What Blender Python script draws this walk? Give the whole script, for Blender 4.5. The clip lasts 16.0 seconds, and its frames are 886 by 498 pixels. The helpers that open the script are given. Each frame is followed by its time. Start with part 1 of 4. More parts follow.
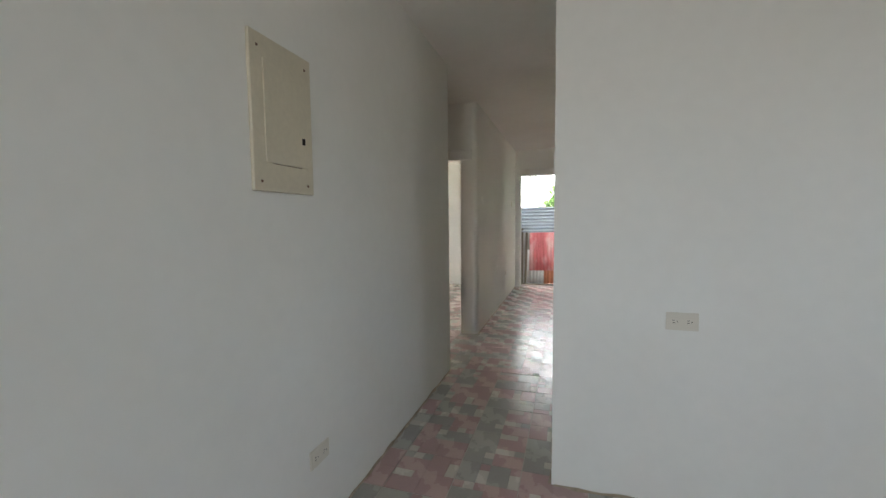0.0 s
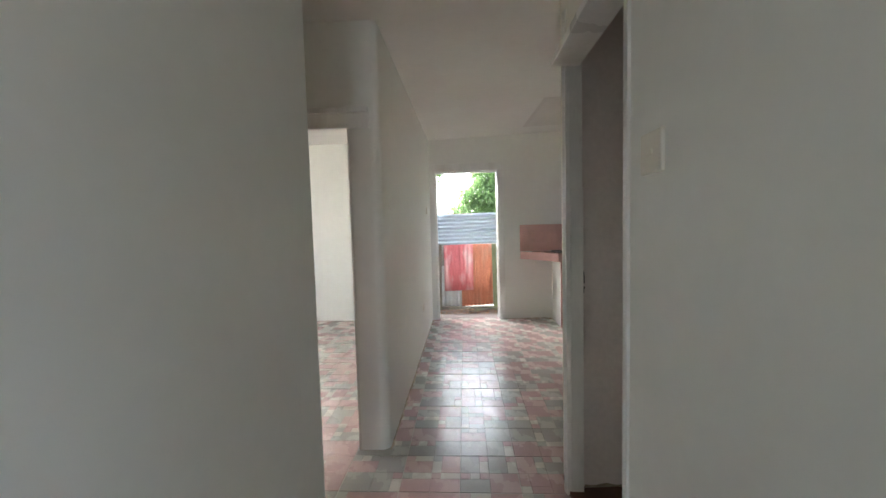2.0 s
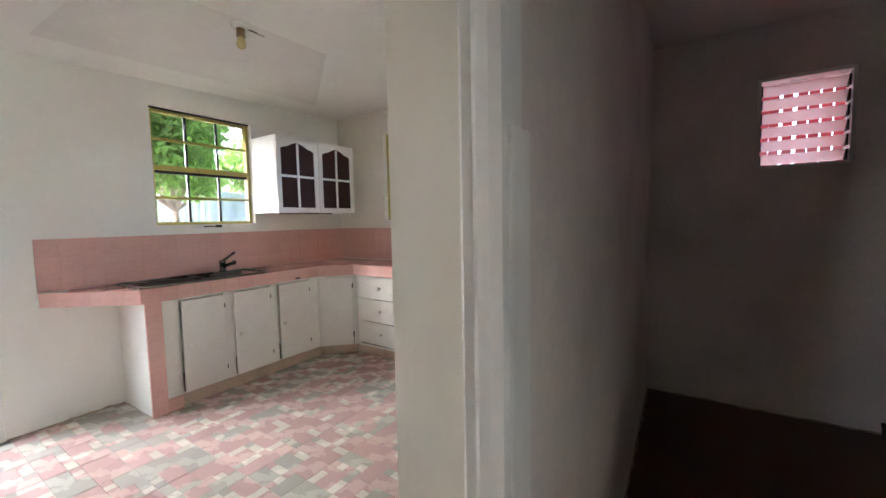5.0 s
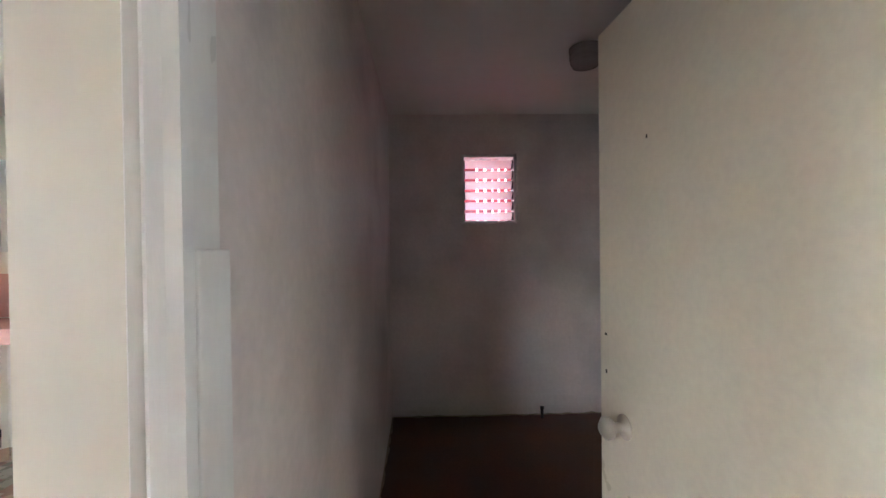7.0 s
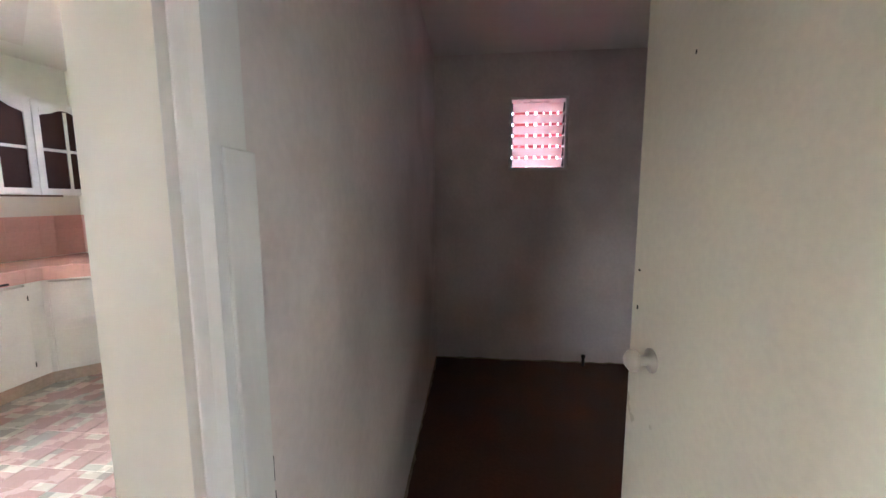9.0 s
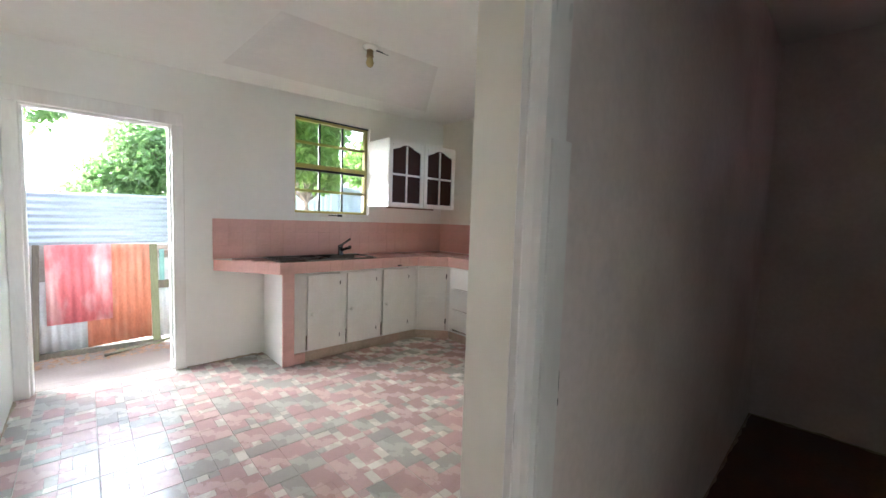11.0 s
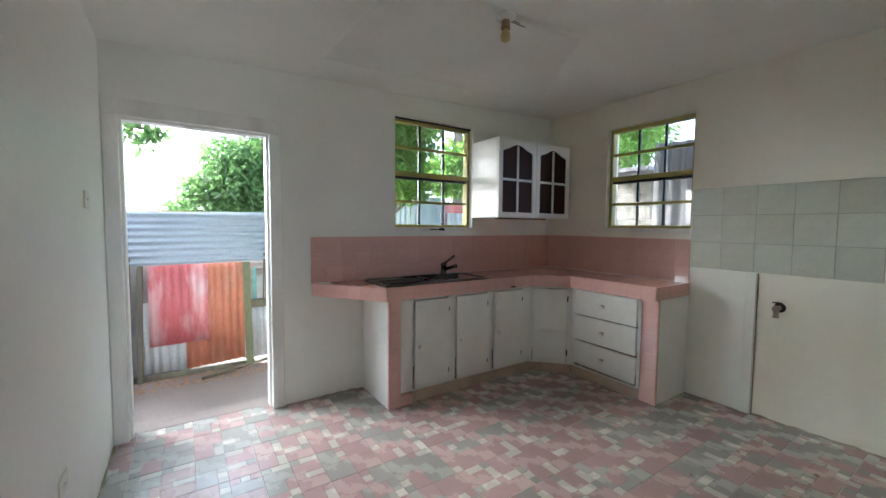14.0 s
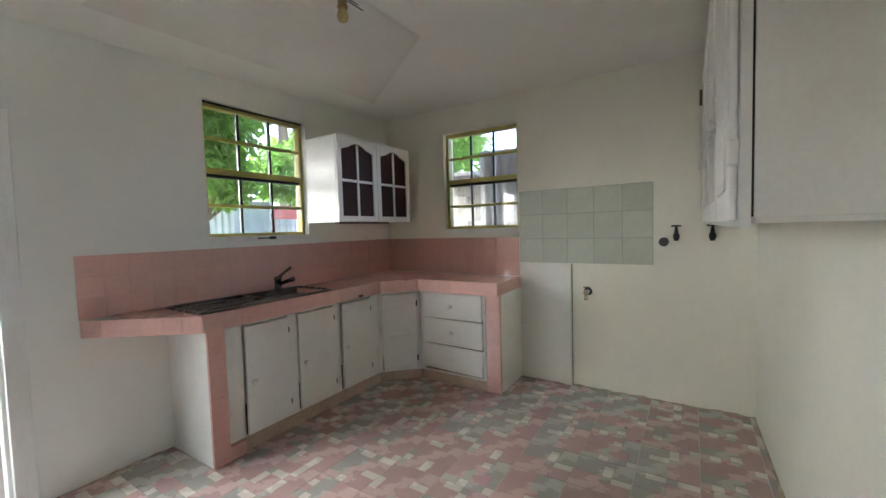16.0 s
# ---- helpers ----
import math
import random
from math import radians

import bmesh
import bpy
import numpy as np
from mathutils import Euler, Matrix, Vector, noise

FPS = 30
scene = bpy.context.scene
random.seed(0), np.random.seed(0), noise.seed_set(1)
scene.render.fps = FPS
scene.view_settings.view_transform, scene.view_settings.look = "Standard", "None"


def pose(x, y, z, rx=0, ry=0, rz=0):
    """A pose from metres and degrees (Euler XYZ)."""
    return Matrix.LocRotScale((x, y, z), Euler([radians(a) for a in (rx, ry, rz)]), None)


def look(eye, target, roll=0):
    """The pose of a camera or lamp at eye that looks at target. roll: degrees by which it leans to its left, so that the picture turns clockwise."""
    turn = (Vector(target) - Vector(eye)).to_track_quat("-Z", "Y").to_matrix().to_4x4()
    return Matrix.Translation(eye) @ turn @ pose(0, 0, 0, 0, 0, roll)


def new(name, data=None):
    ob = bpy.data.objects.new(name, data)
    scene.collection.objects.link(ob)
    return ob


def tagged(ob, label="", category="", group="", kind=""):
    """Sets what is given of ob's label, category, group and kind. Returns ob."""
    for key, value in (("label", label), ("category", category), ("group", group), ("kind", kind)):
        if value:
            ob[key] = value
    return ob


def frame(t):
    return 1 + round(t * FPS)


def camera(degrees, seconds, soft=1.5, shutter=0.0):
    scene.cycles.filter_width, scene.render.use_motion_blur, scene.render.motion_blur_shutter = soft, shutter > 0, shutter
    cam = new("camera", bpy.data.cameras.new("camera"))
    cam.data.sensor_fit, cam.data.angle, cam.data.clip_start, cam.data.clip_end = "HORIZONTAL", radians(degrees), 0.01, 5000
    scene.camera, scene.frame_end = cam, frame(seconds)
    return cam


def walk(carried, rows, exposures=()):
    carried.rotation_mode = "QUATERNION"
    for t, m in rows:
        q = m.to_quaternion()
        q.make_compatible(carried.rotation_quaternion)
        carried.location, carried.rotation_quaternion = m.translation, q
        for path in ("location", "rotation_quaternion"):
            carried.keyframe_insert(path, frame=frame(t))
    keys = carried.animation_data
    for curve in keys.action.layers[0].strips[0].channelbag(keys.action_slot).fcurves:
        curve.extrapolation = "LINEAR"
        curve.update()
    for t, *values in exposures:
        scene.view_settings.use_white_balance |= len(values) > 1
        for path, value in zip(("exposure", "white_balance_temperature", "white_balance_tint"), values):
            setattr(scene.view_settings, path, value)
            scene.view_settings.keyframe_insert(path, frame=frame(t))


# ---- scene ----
# ---- camera ----
cam = camera(97.1, 16.0)
scene.cycles.max_bounces, scene.cycles.diffuse_bounces = 14, 10
PATH = [
    (0, (1.139, 0.892, 1.207), (0.530, 2.791, 1.058), -0.6),
    (0.5, (0.943, 1.341, 1.215), (0.512, 3.288, 1.059), -1.2),
    (1, (0.800, 1.812, 1.242), (0.519, 3.786, 1.086), -1.2),
    (1.5, (0.768, 2.279, 1.264), (0.554, 4.262, 1.113), -1.5),
    (2, (0.695, 2.697, 1.282), (0.583, 4.690, 1.156), -1.5),
    (2.5, (0.679, 3.060, 1.293), (0.647, 5.056, 1.171), -1.1),
    (3, (0.683, 3.374, 1.301), (0.847, 5.363, 1.168), -0.3),
    (3.5, (0.609, 3.715, 1.307), (1.160, 5.633, 1.178), -0.2),
    (4, (0.649, 3.953, 1.300), (1.610, 5.703, 1.178), -0.5),
    (4.5, (0.732, 4.151, 1.308), (2.090, 5.613, 1.179), -0.8),
    (5, (0.766, 4.307, 1.327), (2.433, 5.402, 1.177), -1.1),
    (7.5, (0.798, 4.256, 1.439), (2.790, 4.093, 1.387), -0.6),
    (8, (0.796, 4.256, 1.430), (2.784, 4.098, 1.278), -0.5),
    (10.3, (0.690, 4.136, 1.314), (2.376, 5.193, 1.112), 0.7),
    (10.5, (0.670, 4.138, 1.313), (2.264, 5.332, 1.130), 0.9),
    (11, (0.619, 4.131, 1.293), (1.969, 5.600, 1.148), 1.9),
    (11.5, (0.570, 4.154, 1.287), (1.687, 5.807, 1.146), 2.5),
    (12, (0.548, 4.221, 1.287), (1.492, 5.977, 1.133), 2.7),
    (12.5, (0.515, 4.396, 1.297), (1.388, 6.188, 1.133), 2.3),
    (13, (0.494, 4.569, 1.308), (1.377, 6.356, 1.142), 1.7),
    (13.5, (0.569, 4.739, 1.316), (1.524, 6.492, 1.191), 1.0),
    (14, (0.627, 4.902, 1.341), (1.730, 6.566, 1.222), 0.5),
    (14.5, (0.650, 5.056, 1.336), (1.912, 6.604, 1.236), -0.1),
    (15, (0.668, 5.136, 1.334), (2.105, 6.523, 1.241), -0.7),
    (15.5, (0.692, 5.152, 1.334), (2.280, 6.363, 1.238), -1.2),
    (16, (0.725, 5.123, 1.338), (2.409, 6.198, 1.236), -1.6),
]
EXPOSURES = [(0, 3.85, 6400, 6), (1, 3.95, 6300, 6), (2, 4.25, 6050, 6), (3, 4.4, 5950, 6), (5, 5.1, 5800, 8), (7.3, 5.95, 5700, 9), (8.2, 5.95, 5700, 9), (10.5, 5.35, 5750, 8), (12, 4.5, 5600, 4), (14, 4.2, 5550, 3), (16, 4.35, 5750, 4)]
walk(cam, [(t, look(eye, target, roll)) for t, eye, target, roll in PATH], EXPOSURES)

# ---- world and light ----
SUN_EL, SUN_AZ = radians(30), radians(-38)
world = bpy.data.worlds.new("sky")
scene.world = world
world.use_nodes = True
wn = world.node_tree.nodes
sky = wn.new("ShaderNodeTexSky")
sky.sky_type, sky.sun_disc = "NISHITA", False
sky.sun_elevation, sky.sun_rotation = SUN_EL, SUN_AZ
sky.air_density, sky.dust_density, sky.ozone_density = 0.5, 4.0, 1.0
wn["Background"].inputs["Strength"].default_value = 0.1
haze = wn.new("ShaderNodeHueSaturation")
haze.inputs["Saturation"].default_value = 0.6
world.node_tree.links.new(sky.outputs["Color"], haze.inputs["Color"])
world.node_tree.links.new(haze.outputs["Color"], wn["Background"].inputs["Color"])


def lamp_sun(strength, angle, colour):
    data = bpy.data.lights.new("sun", "SUN")
    data.energy, data.angle, data.color = strength, radians(angle), colour
    ob = new("sun", data)
    way = Vector((math.sin(SUN_AZ) * math.cos(SUN_EL), math.cos(SUN_AZ) * math.cos(SUN_EL), math.sin(SUN_EL)))
    ob.matrix_world = Matrix.Translation((0, 0, 20)) @ way.to_track_quat("Z", "Y").to_matrix().to_4x4()


def lamp_opening(name, eye, target, w, h, watts, colour=(0.97, 0.98, 1.0)):
    data = bpy.data.lights.new(name, "AREA")
    data.shape, data.size, data.size_y, data.energy, data.color = "RECTANGLE", w, h, watts, colour
    ob = new(name, data)
    ob.matrix_world = look(eye, target)


lamp_sun(0.06, 30, (1.0, 0.98, 0.95))
# added fill lamps for daylight in assumed, unseen front-room openings, behind the walk's first step
lamp_opening("front_door_daylight", (0.85, -1.98, 1.1), (0.85, 2.0, 1.1), 1.0, 2.0, 1.15)
lamp_opening("front_window_daylight", (3.95, 0.6, 1.5), (0.0, 0.6, 1.3), 1.2, 1.1, 0.06)

# ---- materials ----
def mat(name, colour, rough=0.6, metal=0.0, vary=0.06, scale=3.0, fine=60.0, bump=0.15, stain=None, stain_amount=0.0,
        stain_scale=1.2, object_random=0.0, spec=0.5, stretch=None):
    """A painted or mineral surface: base colour, broad and fine variation, stains with a shape of their own, relief."""
    m = bpy.data.materials.new(name)
    m.use_nodes = True
    nt = m.node_tree
    n, link = nt.nodes, nt.links.new
    b = n["Principled BSDF"]
    co = n.new("ShaderNodeTexCoord")
    src = co.outputs["Object"]
    if stretch:
        mp = n.new("ShaderNodeMapping")
        mp.inputs["Scale"].default_value = stretch
        link(src, mp.inputs["Vector"])
        src = mp.outputs["Vector"]

    def tex(s, detail=5.0):
        t = n.new("ShaderNodeTexNoise")
        t.inputs["Scale"].default_value, t.inputs["Detail"].default_value = s, detail
        link(src, t.inputs["Vector"])
        return t.outputs["Fac"]

    def ramp(fac, lo, hi, a=0.35, c=0.65):
        r = n.new("ShaderNodeMapRange")
        for key, v in (("From Min", a), ("From Max", c), ("To Min", lo), ("To Max", hi)):
            r.inputs[key].default_value = v
        link(fac, r.inputs["Value"])
        return r.outputs["Result"]

    broad, small = tex(scale), tex(fine)
    value = n.new("ShaderNodeMath")
    value.operation = "MULTIPLY"
    link(ramp(broad, 1 - vary, 1 + vary), value.inputs[0])
    link(ramp(small, 1 - vary / 2, 1 + vary / 2), value.inputs[1])
    out = value.outputs[0]
    if object_random:
        oi = n.new("ShaderNodeObjectInfo")
        more = n.new("ShaderNodeMath")
        more.operation = "MULTIPLY"
        link(out, more.inputs[0])
        link(ramp(oi.outputs["Random"], 1 - object_random, 1 + object_random, 0, 1), more.inputs[1])
        out = more.outputs[0]
    hsv = n.new("ShaderNodeHueSaturation")
    hsv.inputs["Color"].default_value = (*colour, 1)
    link(out, hsv.inputs["Value"])
    col = hsv.outputs["Color"]
    if stain:
        mix = n.new("ShaderNodeMix")
        mix.data_type = "RGBA"
        mix.inputs["B"].default_value = (*stain, 1)
        link(col, mix.inputs["A"])
        link(ramp(tex(stain_scale, 8), 0, stain_amount, 0.5, 0.68), mix.inputs["Factor"])
        col = mix.outputs["Result"]
    link(col, b.inputs["Base Color"])
    link(ramp(broad, max(rough - 0.08, 0.02), min(rough + 0.08, 1)), b.inputs["Roughness"])
    b.inputs["Metallic"].default_value = metal
    b.inputs["Specular IOR Level"].default_value = spec
    if bump:
        bp = n.new("ShaderNodeBump")
        bp.inputs["Strength"].default_value, bp.inputs["Distance"].default_value = bump, 0.004
        link(small, bp.inputs["Height"])
        link(bp.outputs["Normal"], b.inputs["Normal"])
    return m


def glass_mat(name, colour=(1, 1, 1), rough=0.02):
    m = bpy.data.materials.new(name)
    m.use_nodes = True
    n, link = m.node_tree.nodes, m.node_tree.links.new
    clear, gloss, mix, fr = n.new("ShaderNodeBsdfTransparent"), n.new("ShaderNodeBsdfGlossy"), n.new("ShaderNodeMixShader"), n.new("ShaderNodeFresnel")
    clear.inputs["Color"].default_value = (*colour, 1)
    gloss.inputs["Roughness"].default_value = rough
    link(fr.outputs["Fac"], mix.inputs["Fac"])
    link(clear.outputs[0], mix.inputs[1])
    link(gloss.outputs[0], mix.inputs[2])
    link(mix.outputs[0], n["Material Output"].inputs["Surface"])
    return m


def frosted_mat(name, colour):
    m = bpy.data.materials.new(name)
    m.use_nodes = True
    n, link = m.node_tree.nodes, m.node_tree.links.new
    tr, gl, mix = n.new("ShaderNodeBsdfTranslucent"), n.new("ShaderNodeBsdfTransparent"), n.new("ShaderNodeMixShader")
    tr.inputs["Color"].default_value = (*colour, 1)
    gl.inputs["Color"].default_value = (*colour, 1)
    mix.inputs["Fac"].default_value = 0.06
    link(tr.outputs[0], mix.inputs[1])
    link(gl.outputs[0], mix.inputs[2])
    link(mix.outputs[0], n["Material Output"].inputs["Surface"])
    return m


def leaf_mat(name, colour, glow):
    m = bpy.data.materials.new(name)
    m.use_nodes = True
    n, link = m.node_tree.nodes, m.node_tree.links.new
    b = n["Principled BSDF"]
    geo, hsv, tr, mix = n.new("ShaderNodeNewGeometry"), n.new("ShaderNodeHueSaturation"), n.new("ShaderNodeBsdfTranslucent"), n.new("ShaderNodeMixShader")
    mr = n.new("ShaderNodeMapRange")
    mr.inputs["To Min"].default_value, mr.inputs["To Max"].default_value = 0.55, 1.5
    link(geo.outputs["Random Per Island"], mr.inputs["Value"])
    hsv.inputs["Color"].default_value = (*colour, 1)
    link(mr.outputs["Result"], hsv.inputs["Value"])
    link(hsv.outputs["Color"], b.inputs["Base Color"])
    b.inputs["Roughness"].default_value = 0.45
    tr.inputs["Color"].default_value = (*glow, 1)
    mix.inputs["Fac"].default_value = 0.5
    link(b.outputs[0], mix.inputs[1])
    link(tr.outputs[0], mix.inputs[2])
    link(mix.outputs[0], n["Material Output"].inputs["Surface"])
    return m


PAINT = mat("white_wall_paint", (0.84, 0.845, 0.8), 0.55, vary=0.018, scale=0.8, fine=18, bump=0.06, stain=(0.66, 0.64, 0.56), stain_amount=0.16, stain_scale=0.9)
CEIL = mat("ceiling_paint", (0.82, 0.82, 0.78), 0.7, vary=0.02, scale=0.8, fine=16, bump=0.06, stain=(0.6, 0.57, 0.5), stain_amount=0.22, stain_scale=0.7)
CEIL_PATCH = mat("ceiling_filler", (0.74, 0.73, 0.69), 0.8, vary=0.03, scale=2, fine=20, bump=0.1)
TRIM = mat("trim_gloss_paint", (0.82, 0.82, 0.79), 0.35, vary=0.04, scale=4, fine=70, bump=0.2, stain=(0.5, 0.45, 0.37), stain_amount=0.35, stain_scale=5, stretch=(1, 1, 0.25))
# off-white bath paint, stained; the mauve tint stands in for warm dim light
BATH_WARM = mat("bath_paint_warm_tint", (0.79, 0.735, 0.71), 0.6, vary=0.06, scale=2, fine=40, bump=0.2, stain=(0.42, 0.37, 0.34), stain_amount=0.35, stain_scale=1.6)
BATH_FLOOR = mat("bath_floor_screed", (0.125, 0.052, 0.026), 0.6, vary=0.2, scale=4, fine=50, bump=0.3, stain=(0.09, 0.05, 0.035), stain_amount=0.6)
GROUT = mat("floor_grout", (0.52, 0.48, 0.44), 0.9, vary=0.1)
T_PINK = mat("floor_tile_pink", (0.47, 0.33, 0.308), 0.27, vary=0.05, scale=6, fine=90, bump=0.05, stain=(0.46, 0.38, 0.34), stain_amount=0.22, stain_scale=0.9, object_random=0.1)
T_GREEN = mat("floor_tile_grey_green", (0.375, 0.362, 0.327), 0.27, vary=0.05, scale=6, fine=90, bump=0.05, stain=(0.4, 0.36, 0.31), stain_amount=0.22, stain_scale=0.9, object_random=0.1)
T_WHITE = mat("floor_tile_white", (0.61, 0.575, 0.515), 0.27, vary=0.05, scale=6, fine=90, bump=0.05, stain=(0.45, 0.4, 0.34), stain_amount=0.22, stain_scale=0.9, object_random=0.08)
PINK = mat("pink_ceramic", (0.7, 0.43, 0.38), 0.07, vary=0.05, scale=5, fine=40, bump=0.02, object_random=0.025)
PINK_GROUT = mat("pink_grout", (0.67, 0.415, 0.365), 0.8, vary=0.1)
GREEN = mat("green_ceramic", (0.55, 0.58, 0.5), 0.2, vary=0.05, scale=4, fine=40, bump=0.02, object_random=0.05)
GREEN_GROUT = mat("green_grout", (0.33, 0.34, 0.29), 0.8)
CAB = mat("cabinet_white_paint", (0.82, 0.82, 0.79), 0.4, vary=0.04, scale=3, fine=60, bump=0.2, stain=(0.58, 0.54, 0.46), stain_amount=0.3, stain_scale=3)
DARK = mat("dark_gap", (0.02, 0.018, 0.015), 0.8)
BLACK = mat("black_metal", (0.02, 0.02, 0.02), 0.45, metal=0.2)
YELLOW = mat("yellow_window_paint", (0.5, 0.43, 0.11), 0.45, vary=0.1, scale=8, stain=(0.3, 0.27, 0.18), stain_amount=0.5, stain_scale=6)
STEEL = mat("stainless_steel", (0.2, 0.19, 0.18), 0.28, metal=1.0, vary=0.1, stretch=(1, 12, 1))
CHROME = mat("dull_chrome", (0.14, 0.14, 0.14), 0.2, metal=1.0)
BRASS = mat("brass", (0.55, 0.38, 0.12), 0.3, metal=1.0)
BROWNWOOD = mat("brown_wood", (0.16, 0.09, 0.05), 0.6, vary=0.2, stretch=(1, 1, 0.15))
DOORWOOD = mat("pinkish_door_paint", (0.62, 0.43, 0.35), 0.5, vary=0.08, stretch=(1, 1, 0.2))
CREAM = mat("cream_panel", (0.68, 0.63, 0.49), 0.45, vary=0.05, stain=(0.45, 0.4, 0.3), stain_amount=0.3)
CREAMDOOR = mat("cream_door_paint", (0.66, 0.62, 0.5), 0.35, vary=0.05, scale=2, stain=(0.5, 0.46, 0.36), stain_amount=0.25)
PLASTIC = mat("ivory_plastic", (0.72, 0.69, 0.6), 0.35, vary=0.02, bump=0)
PORCELAIN = mat("white_porcelain", (0.75, 0.74, 0.7), 0.25, vary=0.03, bump=0)
BULB = mat("yellowed_bulb_glass", (0.55, 0.45, 0.22), 0.15, vary=0.1, bump=0)
GLASS = glass_mat("window_glass")
DARKGLASS = mat("dark_cabinet_glass", (0.05, 0.02, 0.015), 0.5, vary=0.1, bump=0, spec=0.12)
LOUVRE = frosted_mat("frosted_pink_glass", (0.95, 0.84, 0.8))
REDCLOTH = mat("red_fence_paint", (0.6, 0.08, 0.09), 0.6, vary=0.15, stain=(0.6, 0.3, 0.28), stain_amount=0.5, stain_scale=4)
ZINC = mat("galvanised_sheet", (0.58, 0.6, 0.61), 0.5, metal=0.1, vary=0.12, scale=2, fine=40, bump=0.1, stain=(0.36, 0.24, 0.17), stain_amount=0.35, stain_scale=2.5)
ZINC_BLUE = mat("blue_grey_sheet", (0.38, 0.43, 0.49), 0.5, metal=0.1, vary=0.08, scale=1.5, fine=40, bump=0.1, stain=(0.36, 0.4, 0.44), stain_amount=0.4)
RED = mat("red_painted_sheet", (0.58, 0.14, 0.15), 0.5, vary=0.15, scale=3, fine=50, bump=0.1, stain=(0.68, 0.48, 0.47), stain_amount=0.8, stain_scale=4.5, stretch=(1, 1, 0.4))
RUST = mat("rust_red_sheet", (0.52, 0.19, 0.11), 0.6, vary=0.15, scale=3, fine=60, bump=0.15, stain=(0.52, 0.36, 0.26), stain_amount=0.5, stain_scale=4, stretch=(1, 1, 0.4))
OLDWOOD = mat("weathered_wood", (0.15, 0.125, 0.095), 0.85, vary=0.25, scale=4, fine=60, bump=0.5, stain=(0.14, 0.15, 0.07), stain_amount=0.7, stain_scale=4, stretch=(1, 1, 0.15))
MOSSWOOD = mat("mossy_post", (0.19, 0.2, 0.11), 0.9, vary=0.25, scale=4, fine=60, bump=0.5, stain=(0.16, 0.2, 0.06), stain_amount=0.7, stain_scale=5, stretch=(1, 1, 0.25))
EARTH = mat("yard_concrete_earth", (0.27, 0.218, 0.195), 0.9, vary=0.15, scale=1.5, fine=40, bump=0.5, stain=(0.26, 0.2, 0.17), stain_amount=0.7, stain_scale=1.2)
BARK = mat("bark", (0.28, 0.22, 0.17), 0.9, vary=0.2, fine=30, bump=0.6, stretch=(1, 1, 0.3))
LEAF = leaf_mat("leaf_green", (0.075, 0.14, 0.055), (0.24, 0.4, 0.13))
# lighter copy of the leaf green, with sunlight put into its colour
LEAF_LIT = leaf_mat("leaf_sunlit", (0.1, 0.185, 0.04), (0.32, 0.54, 0.1))
BLOCK = mat("beige_block", (0.38, 0.33, 0.24), 0.9, vary=0.1, fine=50, bump=0.4, stain=(0.3, 0.26, 0.2), stain_amount=0.5)
OUTER = mat("outer_render", (0.4, 0.39, 0.37), 0.9, vary=0.08)
ROOFTIN = mat("roof_tin", (0.24, 0.24, 0.24), 0.5, metal=0.2, vary=0.15)

GRIME = mat("wall_foot_grime", (0.4, 0.33, 0.25), 0.9, vary=0.25, scale=9, fine=60, bump=0.4, stain=(0.2, 0.16, 0.12), stain_amount=0.7, stain_scale=7)

EDGEWOOD = mat("grubby_board_edge", (0.3, 0.25, 0.19), 0.9, vary=0.2, scale=9, fine=60, stretch=(1, 1, 0.2))
CREAM_PAINT = mat("cream_white_wall_paint", (0.83, 0.81, 0.72), 0.55, vary=0.02, scale=0.8, fine=18, bump=0.06, stain=(0.66, 0.62, 0.5), stain_amount=0.18, stain_scale=0.9)
PLINTH = mat("worn_plinth", (0.5, 0.4, 0.31), 0.8, vary=0.15, scale=6, fine=50, bump=0.3, stain=(0.55, 0.34, 0.28), stain_amount=0.6, stain_scale=5)
SHEDTIN = mat("grey_asbestos_sheet", (0.4, 0.39, 0.375), 0.8, vary=0.15, scale=3, fine=40, bump=0.2, stain=(0.07, 0.065, 0.05), stain_amount=0.6)
# pale block colour with large dark blotches
BLOTCHBLOCK = mat("dark_blotched_block", (0.36, 0.34, 0.29), 0.9, vary=0.15, scale=4, fine=50, bump=0.4, stain=(0.06, 0.06, 0.04), stain_amount=0.7, stain_scale=2)

# ---- building helpers ----
def mesh_of(bm, name, mats):
    me = bpy.data.meshes.new(name)
    bmesh.ops.recalc_face_normals(bm, faces=bm.faces)
    bm.to_mesh(me)
    bm.free()
    for m in mats if isinstance(mats, (list, tuple)) else [mats]:
        me.materials.append(m)
    return me


def thing(name, label, category, at=(0, 0, 0), group="", kind="", turn=0.0):
    ob = new(name)
    ob.empty_display_size = 0.05
    ob.matrix_world = pose(*at, 0, 0, turn)
    return tagged(ob, label, category, group, kind)


def part(name, bm, material, parent, label=""):
    ob = new(name, mesh_of(bm, name, material))
    ob.parent = parent
    return tagged(ob, label) if label else ob


def solo(name, bm, material, label, category, group="", kind=""):
    return tagged(new(name, mesh_of(bm, name, material)), label, category, group, kind)


def box(bm, x0, x1, y0, y1, z0, z1, bev=0.0, index=0):
    made = bmesh.ops.create_cube(bm, size=1.0, matrix=Matrix.Translation(((x0 + x1) / 2, (y0 + y1) / 2, (z0 + z1) / 2)) @ Matrix.Diagonal((abs(x1 - x0), abs(y1 - y0), abs(z1 - z0), 1)))
    faces = {f for v in made["verts"] for f in v.link_faces}
    for f in faces:
        f.material_index = index
    if bev:
        edges = {e for v in made["verts"] for e in v.link_edges}
        out = bmesh.ops.bevel(bm, geom=list(edges), offset=bev, segments=2, affect="EDGES", profile=0.5)
        for f in out["faces"]:
            f.material_index = index
    return bm


